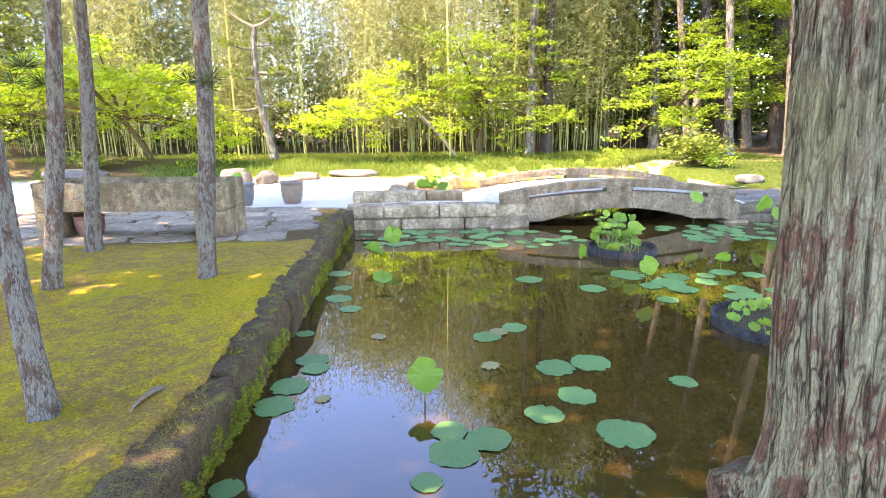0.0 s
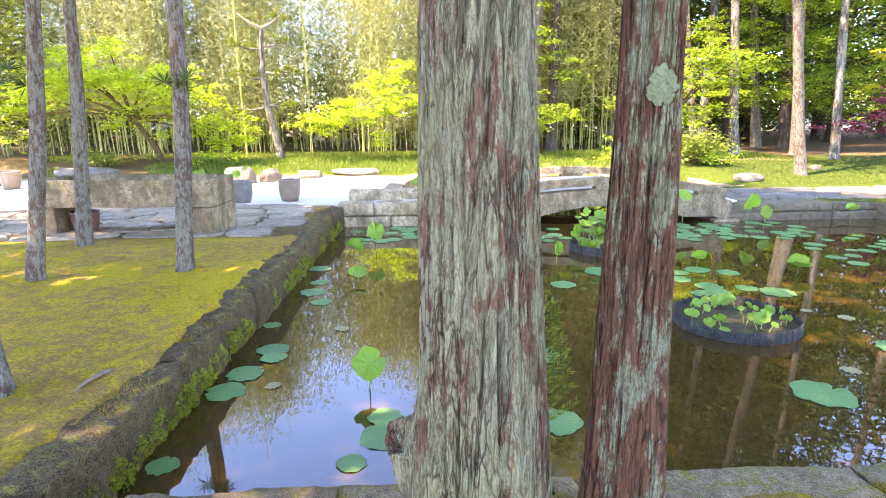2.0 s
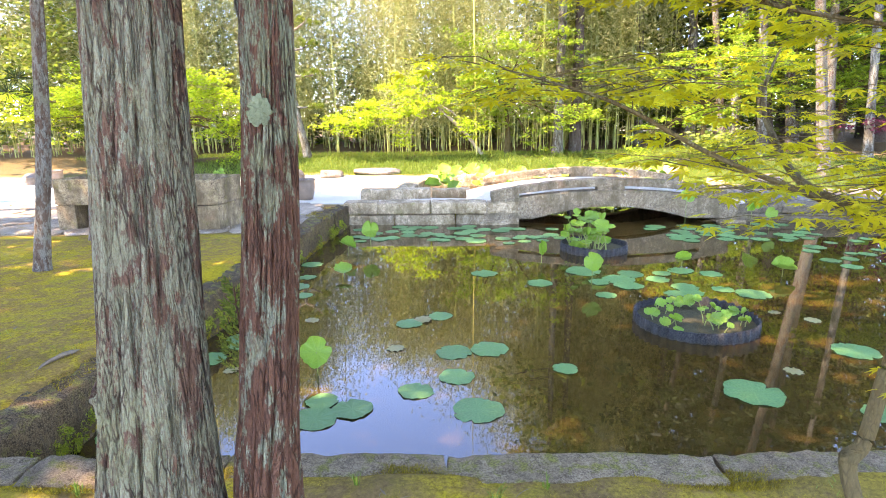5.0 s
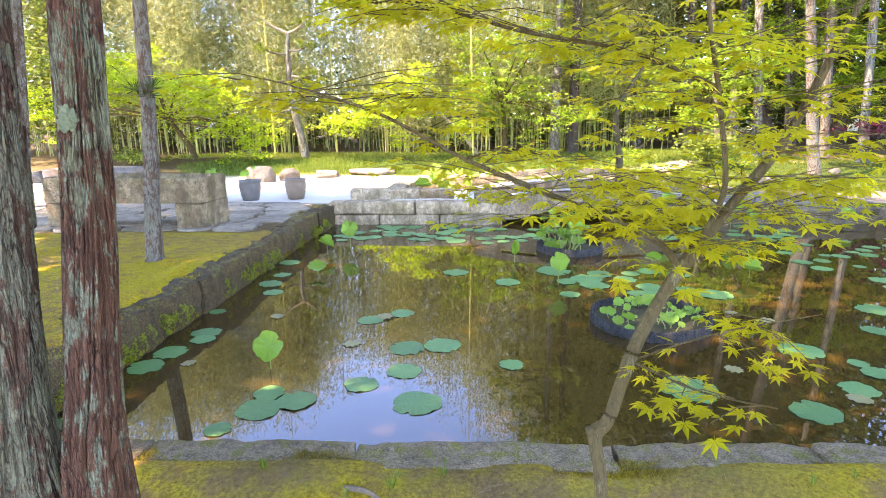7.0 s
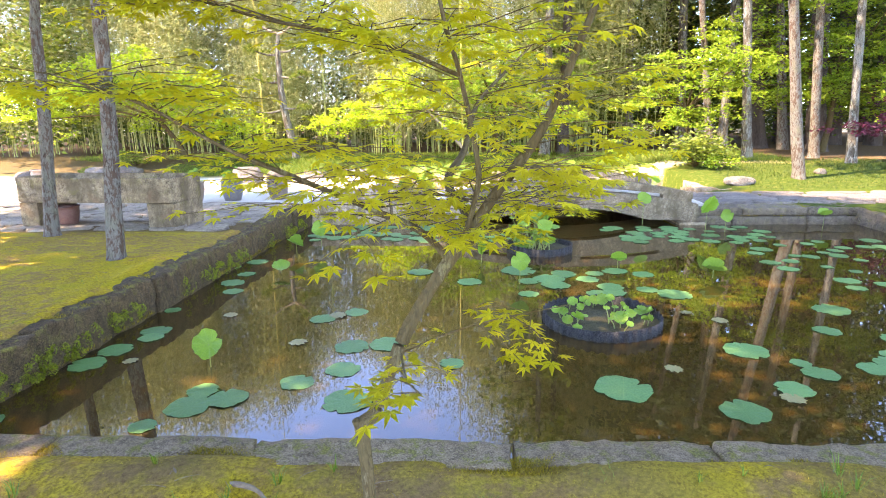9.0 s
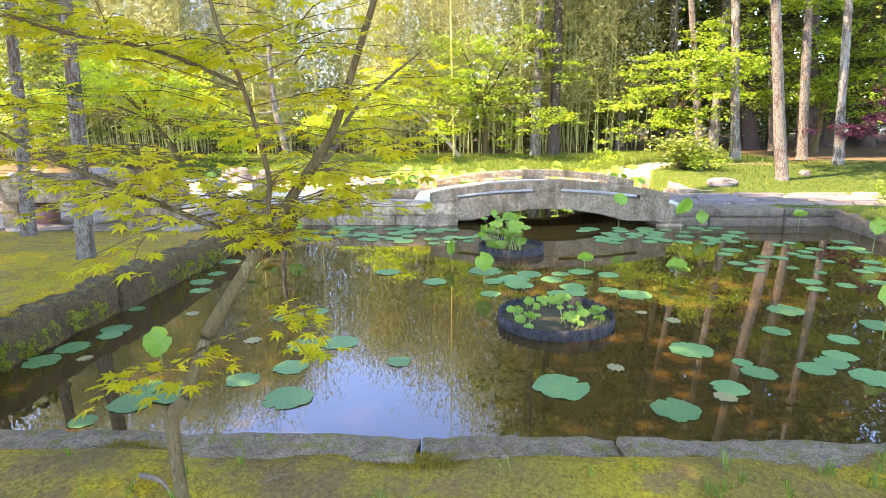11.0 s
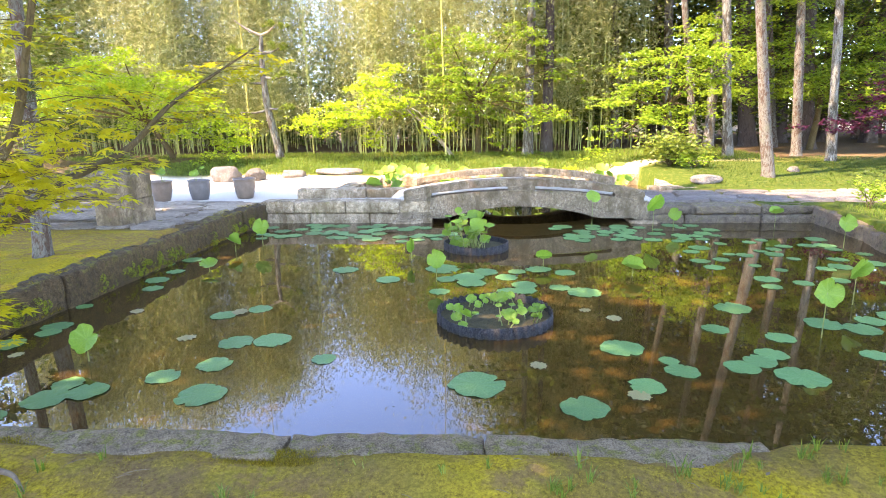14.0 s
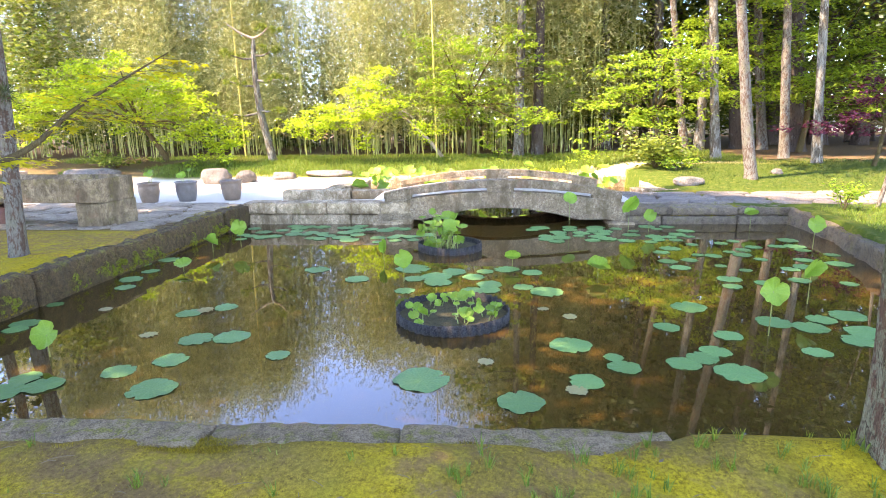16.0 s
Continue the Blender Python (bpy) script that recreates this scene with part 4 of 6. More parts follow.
# ---------------------------------------------------------------- lotus
def pad_mesh(name, seed, cup=0.0, wave=0.04, fold=0.0):
    """A round leaf, 1 unit in radius, with a wavy rim; cup lifts the rim, fold closes it along the middle."""
    r = np.random.default_rng(seed)
    rings, sides = 5, 44
    a = np.linspace(0, 2 * np.pi, sides, endpoint=False)
    k1, k2, p1, p2 = r.integers(2, 5), r.integers(6, 10), r.uniform(0, 6), r.uniform(0, 6)
    rim = 1 + 0.05 * np.sin(k1 * a + p1) + wave * 0.8 * np.sin(k2 * a + p2)
    rim = rim + 0.022 * np.abs(np.sin(9.5 * a + p1)) - 0.30 * np.exp(-(np.angle(np.exp(1j * (a - p2))) / 0.12) ** 2)
    rim = rim - 0.14 * np.exp(-(np.angle(np.exp(1j * (a - p2 - np.pi))) / 0.10) ** 2)
    v = [(0, 0, -0.02 - 0.05 * abs(cup))]
    for i in range(1, rings + 1):
        t = i / rings
        z = cup * t * t + 0.035 * t * np.sin(10 * a) + wave * t ** 3 * np.sin(k2 * a + p1) + 0.02 * t
        x, y = t * rim * np.cos(a), t * rim * np.sin(a)
        if fold:
            z = z + fold * np.abs(y) * 1.0
            y = y * (1 - 0.55 * fold)
        v += list(zip(x, y, z))
    me = bpy.data.meshes.new(name)
    faces = [(0, 1 + j, 1 + (j + 1) % sides) for j in range(sides)]
    for i in range(rings - 1):
        b = 1 + i * sides
        faces += [(b + j, b + sides + j, b + sides + (j + 1) % sides, b + (j + 1) % sides) for j in range(sides)]
    me.from_pydata([tuple(map(float, p)) for p in v], [], faces)
    me.polygons.foreach_set("use_smooth", np.full(len(me.polygons), True))
    return me


FLAT = [pad_mesh("lotus_pad", s, 0.0, 0.035) for s in range(5)]
WAVY = [pad_mesh("lotus_leaf", 20 + s, 0.30, 0.045) for s in range(3)]
FOLDED = [pad_mesh("lotus_leaf", 30 + s, 0.2, 0.05, 0.75) for s in range(3)]
for me in FLAT:
    me.materials.append(MAT_PAD)
for me in WAVY + FOLDED:
    me.materials.append(MAT_PAD_UP)
DRY = pad_mesh("lotus_pad", 77, 0.05, 0.12)
DRY.materials.append(MAT_PAD_DRY)
prng = random.Random(12)
PAD_SPOTS = []


def pad(x, y, r, dry=False):
    PAD_SPOTS.append((x, y, r))
    ob = new("lotus_pad", DRY if dry else prng.choice(FLAT))
    z = 0.004 + 0.003 * sum(1 for (a, b, c) in PAD_SPOTS[:-1] if math.hypot(a - x, b - y) < c + r)
    ob.matrix_world = pose(x, y, z, prng.uniform(-1.2, 1.2), prng.uniform(-1.2, 1.2), prng.uniform(0, 360)) @ Matrix.Diagonal((r, r, r * 0.35, 1))
    return tagged(ob, "yellowed dry lotus pad floating on brown water" if dry else "round blue-green lotus pad floating flat on the pond", "lotus pad", "lotus pads on the pond")


# x, y, radius of the pads near the bank
NEAR_PADS = [(0.36, 3.12, 0.147), (0.36, 3.35, 0.11), (0.58, 3.24, 0.135), (-0.7, 4.08, 0.136), (-0.59, 4.53, 0.131), (-0.55, 4.36, 0.102), (-0.73, 5.12, 0.081), (0.99, 3.5, 0.125), (1.41, 3.22, 0.168), (1.28, 3.73, 0.132), (1.26, 4.19, 0.145), (1.56, 4.25, 0.156), (2.11, 3.86, 0.098), (3.33, 3.45, 0.2), (4.03, 3.13, 0.154), (4.51, 4.16, 0.175), (4.52, 3.46, 0.126), (4.81, 3.91, 0.078), (4.85, 3.72, 0.125), (-0.76, 3.79, 0.138), (-0.84, 2.91, 0.087), (0.19, 2.86, 0.086)]
MID_PADS = [(0.85, 4.88, 0.121), (1.14, 5.08, 0.113), (5.83, 5.22, 0.166), (5.44, 4.63, 0.115), (4.48, 5.72, 0.182), (1.66, 6.64, 0.156), (2.27, 6.2, 0.147), (2.89, 6.71, 0.213), (3.21, 6.32, 0.188), (3.67, 6.32, 0.134), (4.08, 6.7, 0.155), (-0.51, 6.13, 0.135), (-0.37, 5.78, 0.109), (-0.49, 6.52, 0.107), (-0.57, 7.15, 0.139), (-0.78, 6.87, 0.09), (3.42, 6.55, 0.153)]
RIGHT_PADS = [(5.32, 3.81, 0.127), (5.5, 3.92, 0.121), (5.65, 4.06, 0.12), (5.67, 3.65, 0.171), (6.45, 4.79, 0.153), (6.7, 4.65, 0.148), (6.92, 4.88, 0.129), (5.9, 4.43, 0.122), (6.45, 4.07, 0.109), (7.22, 4.99, 0.16), (7.12, 4.54, 0.172), (6.92, 4.33, 0.133)]
for x, y, r in NEAR_PADS + MID_PADS + RIGHT_PADS:
    pad(x, y, r)
for x, y, r in [(-0.08, 4.98, 0.068), (0.78, 4.28, 0.074), (0.98, 4.97, 0.084), (3.8, 3.79, 0.064), (4.61, 4.89, 0.074), (4.43, 3.31, 0.076), (4.38, 5.12, 0.055), (-0.45, 3.86, 0.055)]:
    pad(x, y, r, True)


def scatter(x0, x1, y0, y1, n, lo, hi):
    tries = 0
    while n and tries < 4000:
        tries += 1
        x, y, r = prng.uniform(x0, x1), prng.uniform(y0, y1), prng.uniform(lo, hi)
        if x - r < left_x(y) + 0.05 or x + r > right_x(y) - 0.05 or math.hypot(x - 3.49, y - 4.84) < 0.62 + r or math.hypot(x - 3.3, y - 7.9) < 0.55 + r:
            continue
        if any(math.hypot(a - x, b - y) < 0.72 * (c + r) for a, b, c in PAD_SPOTS):
            continue
        pad(x, y, r)
        n -= 1


scatter(-0.4, 1.9, 8.5, 9.8, 30, 0.09, 0.17)
scatter(1.9, 3.0, 8.3, 9.6, 14, 0.09, 0.16)
scatter(4.6, 7.2, 8.4, 9.75, 34, 0.09, 0.17)
scatter(6.2, 8.6, 5.9, 8.6, 32, 0.07, 0.155)
scatter(2.6, 4.4, 5.7, 6.6, 9, 0.10, 0.17)


def lotus_leaf(x, y, height, size, tilt, turn, folded=False, lean=(0.0, 0.0), group="lotus leaves above the pond", base_z=-0.05):
    """A leaf held above the water by its stalk."""
    ob = thing("lotus_leaf", "rolled young lotus leaf on a thin stalk" if folded else "bright green lotus leaf raised on a thin stalk", "lotus leaf", group, at=(x, y, base_z))
    top = (lean[0], lean[1], height - base_z)
    v, q = tube([(0, 0, 0), (lean[0] * 0.3, lean[1] * 0.3, top[2] * 0.5), top], [0.006, 0.005, 0.004], 6, 0, 0, 0, 8)
    add("stalk", mesh_from("stalk", v, q, True), MAT_STEM, ob)
    bl = add("blade", prng.choice(FOLDED if folded else WAVY), None, ob)
    bl.matrix_local = Matrix.Translation(top) @ pose(0, 0, 0, tilt, 0, 0) @ pose(0, 0, 0, 0, 0, turn) @ Matrix.Scale(size, 4)
    return ob


# x, y, height, radius, tilt towards the bank, turn
for x, y, h, s, tilt, turn in [(0.24, 3.76, 0.19, 0.112, 62, 0), (0.09, 8.02, 0.3, 0.119, 70, 40), (6.55, 9.3, 0.27, 0.103, 75, 10), (8.47, 7.95, 0.36, 0.119, 75, 80), (6.24, 4.44, 0.4, 0.115, 72, 20), (2.85, 6.12, 0.27, 0.105, 70, 100), (-0.05, 6.53, 0.09, 0.114, 20, 0), (5.28, 9.62, 0.51, 0.117, 50, 0)]:
    lotus_leaf(x, y, h, s, tilt, turn)
for x, y, h, s, tilt, turn in [(-0.17, 7.63, 0.14, 0.131, 30, 150), (2.44, 7.15, 0.21, 0.091, 80, 90), (6.19, 9.21, 0.45, 0.167, 70, 45), (5.16, 6.4, 0.1, 0.134, 30, 160), (7.05, 5.37, 0.35, 0.123, 60, 40), (4.16, 6.87, 0.13, 0.101, 60, 0), (8.32, 9.6, 0.23, 0.114, 10, 0)]:
    lotus_leaf(x, y, h, s, tilt, turn, True)


# ---------------------------------------------------------------- planting rings
def ring(cx, cy, r, h, seed, leaves, tall):
    ob = thing("planting_ring", "black corrugated plastic ring holding lotus in the pond", "planter", "planting rings in the pond", at=(cx, cy, 0))
    n, waves = 240, 40
    a = np.linspace(0, 2 * np.pi, n, endpoint=False)
    rows = []
    rr = np.random.default_rng(seed)
    top = h + 0.008 * np.sin(3 * a + seed) + 0.006 * np.sin(waves * a)
    for rad, z in ((r, -0.15 + 0 * a), (r, 0 * a), (r + 0.004, 0.045 + 0 * a), (r, 0.055 + 0 * a), (r, top), (r - 0.008, top), (r - 0.01, -0.15 + 0 * a)):
        w = rad + 0.009 * np.sin(waves * a)
        rows.append(np.stack([w * np.cos(a), w * np.sin(a), z], -1))
    v = np.vstack(rows)
    i, j = np.meshgrid(np.arange(len(rows) - 1), np.arange(n), indexing="ij")
    q = np.stack([i * n + j, i * n + (j + 1) % n, (i + 1) * n + (j + 1) % n, (i + 1) * n + j], -1).reshape(-1, 4)
    add("wall", mesh_from("wall", v, q, True), MAT_EDGING, ob)
    bm = bmesh.new()
    bmesh.ops.create_circle(bm, cap_ends=True, cap_tris=True, segments=48, radius=r - 0.012)
    for vv in bm.verts:
        vv.co.z = h * 0.28
    part("soil", bm, MAT_SOIL, ob, "wet dark soil and debris")
    p2 = random.Random(seed)
    for k in range(leaves):
        a1, d = p2.uniform(0, 6.28) if tall < 0.2 else p2.uniform(1.2, 5.4), r * 0.8 * math.sqrt(p2.uniform(0, 1))
        hh = h * 0.3 + p2.uniform(0.04, tall) * (1.0 - 0.3 * d / r)
        lotus_leaf(cx + d * math.cos(a1), cy + d * math.sin(a1), hh, p2.uniform(0.045, 0.10) * (1.0 if tall > 0.2 else 0.62), p2.uniform(5, 55), p2.uniform(0, 360), p2.random() < 0.3, (p2.uniform(-1, 1) * (0.05 + 0.28 * hh * (tall > 0.2)), p2.uniform(-0.05, 0.05)), "lotus leaves in the rings", h * 0.28)


ring(3.49, 4.84, 0.535, 0.10, 5, 32, 0.12)
ring(3.3, 7.9, 0.46, 0.11, 9, 46, 0.56)
for k in range(26):
    lotus_leaf(prng.uniform(0.8, 3.2), prng.uniform(13.2, 15.4), 0.12 + prng.uniform(0.05, 0.5), prng.uniform(0.10, 0.2), prng.uniform(10, 60), prng.uniform(0, 360), prng.random() < 0.2, (prng.uniform(-0.1, 0.1), 0), "lotus leaves in the inner pond")
for k in range(22):
    lotus_leaf(prng.uniform(3.0, 7.4), prng.uniform(13.2, 15.4), 0.12 + prng.uniform(0.05, 0.55), prng.uniform(0.08, 0.17), prng.uniform(10, 60), prng.uniform(0, 360), prng.random() < 0.3, (prng.uniform(-0.1, 0.1), 0), "lotus leaves in the inner pond")


# ---------------------------------------------------------------- stone trough
def trough():
    ob = thing("stone_trough", "large old granite trough on stone feet, stained and lichened", "stone trough", at=(-2.12, 8.09, 0))
    ob.rotation_euler = (0, 0, radians(-4.0))
    L, D = 2.5, 0.84
    z0, z1, w = 0.66, 1.04, 0.12
    bm = box_bm(-L, 0, 0, D, z0, z1, 0.018, 0.0, 0)
    top = max(bm.faces, key=lambda f: f.calc_center_median().z + f.calc_area())
    res = bmesh.ops.inset_individual(bm, faces=[top], thickness=w)
    bmesh.ops.translate(bm, verts=top.verts[:], vec=(0, 0, -0.26))
    bmesh.ops.subdivide_edges(bm, edges=[e for e in bm.edges if e.calc_length() > 0.25], cuts=9, use_grid_fill=True)
    for v in bm.verts:
        q = v.co * 3.0
        v.co += 0.011 * (noise.noise_vector(q) + 0.5 * noise.noise_vector(q * 3))
    part("basin", bm, MAT_TROUGH, ob)
    part("foot", box_bm(-0.42, 0.005, -0.004, D + 0.02, 0.15, 0.658, 0.015, 0.008, 3, 1), MAT_TROUGH, ob)
    part("foot", box_bm(-L, -L + 0.3, 0.0, D + 0.02, 0.15, 0.658, 0.015, 0.008, 3, 2), MAT_TROUGH, ob)


trough()


def pot(x, y, mat, label, seed, r=0.245, h=0.45, group="pots on the court", dead=False):
    ob = thing("plant_pot", label, "plant pot", group, at=(x, y, float(rise(x, y)) - 0.005))
    floor_z = float(rise(x, y))
    prof = [(0.0, 0.0), (r * 0.66, 0.0), (r * 0.70, 0.012), (r * 0.84, h * 0.3), (r * 0.96, h * 0.62), (r * 0.97, h * 0.78), (r * 0.93, h * 0.9), (r * 1.0, h * 0.93), (r * 1.03, h * 0.97), (r * 1.0, h), (r * 0.9, h), (r * 0.86, h * 0.94), (r * 0.85, h * 0.84)]
    add("vessel", lathe_mesh("vessel", prof), mat, ob)
    add("soil", lathe_mesh("soil", [(0.0, h * 0.86), (r * 0.86, h * 0.86)]), MAT_SOIL, ob)
    p2 = random.Random(seed)
    if not dead:
        for k in range(3):
            a = p2.uniform(0, 6.28)
            lotus_leaf(x + 0.08 * math.cos(a), y + 0.08 * math.sin(a), floor_z + h + p2.uniform(0.06, 0.26), p2.uniform(0.05, 0.085), p2.uniform(30, 75), p2.uniform(0, 360), False, (p2.uniform(-0.08, 0.08), 0), "lotus leaves in the pots", floor_z + h * 0.85)
    return ob


pot(-1.92, 12.43, MAT_POT_BROWN, "brown glazed clay pot standing on the stone court", 1, dead=True)
pot(-2.86, 12.21, MAT_POT_GREY, "grey glazed clay pot with a small lotus plant", 2)
pot(-3.63, 12.02, MAT_POT_BROWN, "brown clay pot with a single lotus leaf", 3, 0.235)
pot(-9.3, 15.2, MAT_POT_BROWN, "brown clay pot beside the gravel court", 4, 0.25, dead=True)
pot(-4.05, 8.5, MAT_POT_RED, "dark red clay pot standing under the stone trough", 5, 0.19, 0.33, dead=True)


# ---------------------------------------------------------------- boulders and slabs
def boulder(x, y, sx, sy, sz, seed, label, z=None):
    bm = bmesh.new()
    bmesh.ops.create_icosphere(bm, subdivisions=4, radius=1)
    for v in bm.verts:
        q = v.co * 1.3 + Vector((seed * 3.1, seed, 0))
        d = v.co.copy()
        k = 1 + 0.28 * noise.noise(q) + 0.09 * noise.noise(q * 3)
        v.co = Vector((max(-0.8, min(0.8, d.x * k)) * sx * 1.15, d.y * k * sy, max(-0.6, min(0.85, d.z * k)) * sz))
    ob = part("boulder", bm, MAT_ROCK, None, smooth=True)
    ob.location = (x, y, (rise(np.array(x), np.array(y)) if z is None else z) + 0.35 * sz)
    ob.rotation_euler = (0, 0, seed)
    return tagged(ob, label, "boulder", "garden stones")


boulder(-3.86, 15.95, 0.40, 0.33, 0.36, 0.0, "squarish pale boulder on the gravel court")
boulder(-3.2, 16.4, 0.34, 0.28, 0.28, 2.0, "round pale boulder on the gravel court")
boulder(-2.2, 16.9, 0.36, 0.25, 0.15, 3.1, "low flat stone at the gravel edge")
boulder(-0.9, 17.3, 0.75, 0.35, 0.12, 0.05, "long flat stone slab at the gravel edge")
boulder(-8.5, 17.3, 0.85, 0.45, 0.2, 0.1, "long pale stone slab behind the trough")
boulder(-10.3, 16.0, 0.36, 0.3, 0.26, 5.0, "brown boulder at the edge of the court")
boulder(10.9, 14.2, 0.16, 0.12, 0.10, 1.3, "small grey stone on the lawn")
boulder(8.4, 12.9, 0.34, 0.2, 0.13, 3.3, "grey stone at the planting beside the path")


# ---------------------------------------------------------------- flagstones
def flag_mesh(rr, w, d, mat):
    """One irregular worn slab: a rounded polygon with a bevelled rim."""
    n = 10
    pts = []
    for k in range(n):
        a = 2 * math.pi * k / n + 0.3
        cx, cy = math.cos(a), math.sin(a)
        s = (abs(cx) ** 4.5 + abs(cy) ** 4.5) ** (-1 / 4.5)
        j = 1 + rr.uniform(-0.07, 0.04)
        pts.append((cx * s * w / 2 * j, cy * s * d / 2 * j))
    v = [(x, y, -0.06) for x, y in pts] + [(x, y, 0.006) for x, y in pts] + [(x * 0.955, y * 0.955, 0.022 + rr.uniform(-0.005, 0.005)) for x, y in pts]
    f = [(r * n + k, r * n + (k + 1) % n, (r + 1) * n + (k + 1) % n, (r + 1) * n + k) for r in (0, 1) for k in range(n)]
    f.append(tuple(2 * n + k for k in range(n)))
    me = bpy.data.meshes.new("flagstone")
    me.from_pydata(v, [], f)
    me.materials.append(mat)
    return me


def paving(name, label, x0, x1, y0, y1, row, lo, hi, seed, keep=None, skew=0.0, z=None, mat=None):
    rr = random.Random(seed)
    owner = thing(name, label, "paving", kind="structure")
    bank = [flag_mesh(rr, 1, 1, mat) for _ in range(14)]
    y = y0
    while y < y1 - 0.05:
        d = min(row * rr.uniform(0.75, 1.25), y1 - y)
        x = x0 + rr.uniform(-0.2, 0.0)
        while x < x1:
            w = rr.uniform(lo, hi)
            if x + w > x1:
                w = x1 - x
            cx, cy = x + w / 2 + skew * (y - y0), y + d / 2
            if w > 0.12 and (keep is None or keep(cx, cy)):
                ob = add("flagstone", rr.choice(bank), None, owner)
                ob.matrix_local = pose(cx, cy, (float(rise(cx, cy)) if z is None else z) + rr.uniform(-0.006, 0.006), rr.uniform(-0.7, 0.7), rr.uniform(-0.7, 0.7), rr.choice((0, 180)) + rr.uniform(-2, 2)) @ Matrix.Diagonal((w * 0.97, d * 0.97, 1.5, 1))
            x += w
        y += d


paving("court_paving", "worn grey flagstones with open joints beside the pond", -8.0, -0.5, 7.9, 11.6, 0.5, 0.4, 1.05, 3, lambda x, y: x < left_x(y) - 0.4 - 0.9 * max(0.0, y - 10.4), mat=MAT_FLAG)
paving("path_paving", "long weathered grey slabs of the stone path", 6.5, 19.0, 10.5, 12.2, 0.42, 0.7, 1.5, 6, None, 0.0, 0.285, MAT_PATH)


# ---------------------------------------------------------------- far trees
def far_trunk(x, y, r, mat, label, height=14.0, lean=(0.0, 0.0), seed=0, crown=None, name="tall_tree"):
    z = float(rise(np.array(x), np.array(y)))
    ob = thing(name, label, "tree", "tall trees round the garden")
    pts = [(x, y, z - 0.1), (x, y, z + 0.15), (x + lean[0] * 1.2, y, z + 1.2), (x + lean[0] * 0.35 * height, y, z + 0.35 * height), (x + lean[0] * height, y, z + height)]
    tree_trunk(ob, pts, [r * 1.7, r * 1.2, r, r * 0.85, r * 0.3], mat, 16, 0.10, 50, seed, 7)
    if crown:
        conifer_crown(ob, x + lean[0] * 10, y, crown[0], crown[1], crown[2], seed + 50, int(crown[3] * 0.55), crown[4], (0.34, 0.11), 34)
    return ob


GREY_LABEL = "tall straight pale grey trunk at the edge of the wood"
DARK_LABEL = "tall dark reddish cedar trunk in the wood"
far_trunk(5.05, 20.5, 0.16, MAT_BARK_FAR, GREY_LABEL, 13, (0.007, 0), 1, (7.0, 13.5, 2.4, 110, MAT_LEAF_WOOD))
far_trunk(9.9, 13.33, 0.115, MAT_BARK_GREY, "tall grey pine trunk standing on the lawn", 12, (-0.15, 0), 2, (6.5, 12.5, 2.2, 90, MAT_LEAF_DARK))
far_trunk(12.87, 16.2, 0.11, MAT_BARK_FAR, GREY_LABEL, 13, (-0.068, 0), 3, (6.5, 13, 2.2, 90, MAT_LEAF_DARK))
far_trunk(12.83, 17.9, 0.13, MAT_BARK_GREY, GREY_LABEL, 14, (-0.079, 0), 4, (7, 14, 2.4, 90, MAT_LEAF_DARK))
far_trunk(10.81, 17.85, 0.13, MAT_BARK_FAR, GREY_LABEL, 14, (-0.093, 0), 5, (7, 14, 2.4, 90, MAT_LEAF_DARK))
far_trunk(10.6, 20.0, 0.12, MAT_BARK_GREY, GREY_LABEL, 14, (-0.145, 0), 6, (7, 14, 2.2, 90, MAT_LEAF_DARK))
far_trunk(11.6, 21.5, 0.17, MAT_BARK_FAR, GREY_LABEL, 15, (0.004, 0), 7, (7, 15, 2.6, 100, MAT_LEAF_DARK))
far_trunk(10.28, 22.0, 0.17, MAT_BARK_FAR, GREY_LABEL, 15, (-0.05, 0), 8, (7, 15, 2.6, 100, MAT_LEAF_DARK))
far_trunk(8.5, 22.5, 0.15, MAT_BARK_FAR, GREY_LABEL, 15, (-0.04, 0), 9, (7, 15, 2.6, 100, MAT_LEAF_WOOD))
far_trunk(14.05, 22.0, 0.16, MAT_BARK_GREY, GREY_LABEL, 15, (-0.128, 0), 10, (6, 15, 2.8, 110, MAT_LEAF_DARK))
far_trunk(18.0, 18.5, 0.2, MAT_BARK_FAR, GREY_LABEL, 15, (-0.08, 0), 11, (6, 15, 2.8, 110, MAT_LEAF_DARK))
far_trunk(14.67, 21.0, 0.3, MAT_BARK_DARK, DARK_LABEL, 16, (-0.084, 0), 12, (6, 16, 2.6, 90, MAT_LEAF_DARK))
far_trunk(13.6, 23.0, 0.28, MAT_BARK_DARK, DARK_LABEL, 16, (-0.119, 0), 13, (6, 16, 2.6, 90, MAT_LEAF_DARK))
far_trunk(5.75, 20.9, 0.2, MAT_BARK_DARK, DARK_LABEL, 10, (0.0, 0), 14)
dr = random.Random(21)
for k in range(16):
    far_trunk(8.0 + 0.95 * k + dr.uniform(-0.4, 0.4), 25.5 + dr.uniform(-1.5, 4.5), dr.uniform(0.16, 0.3), MAT_BARK_DARK, DARK_LABEL, 16, (dr.uniform(-0.12, 0.0), 0), 60 + k, (5.0 + dr.uniform(-1, 2), 16.5, 2.6, 90, MAT_LEAF_DARK))


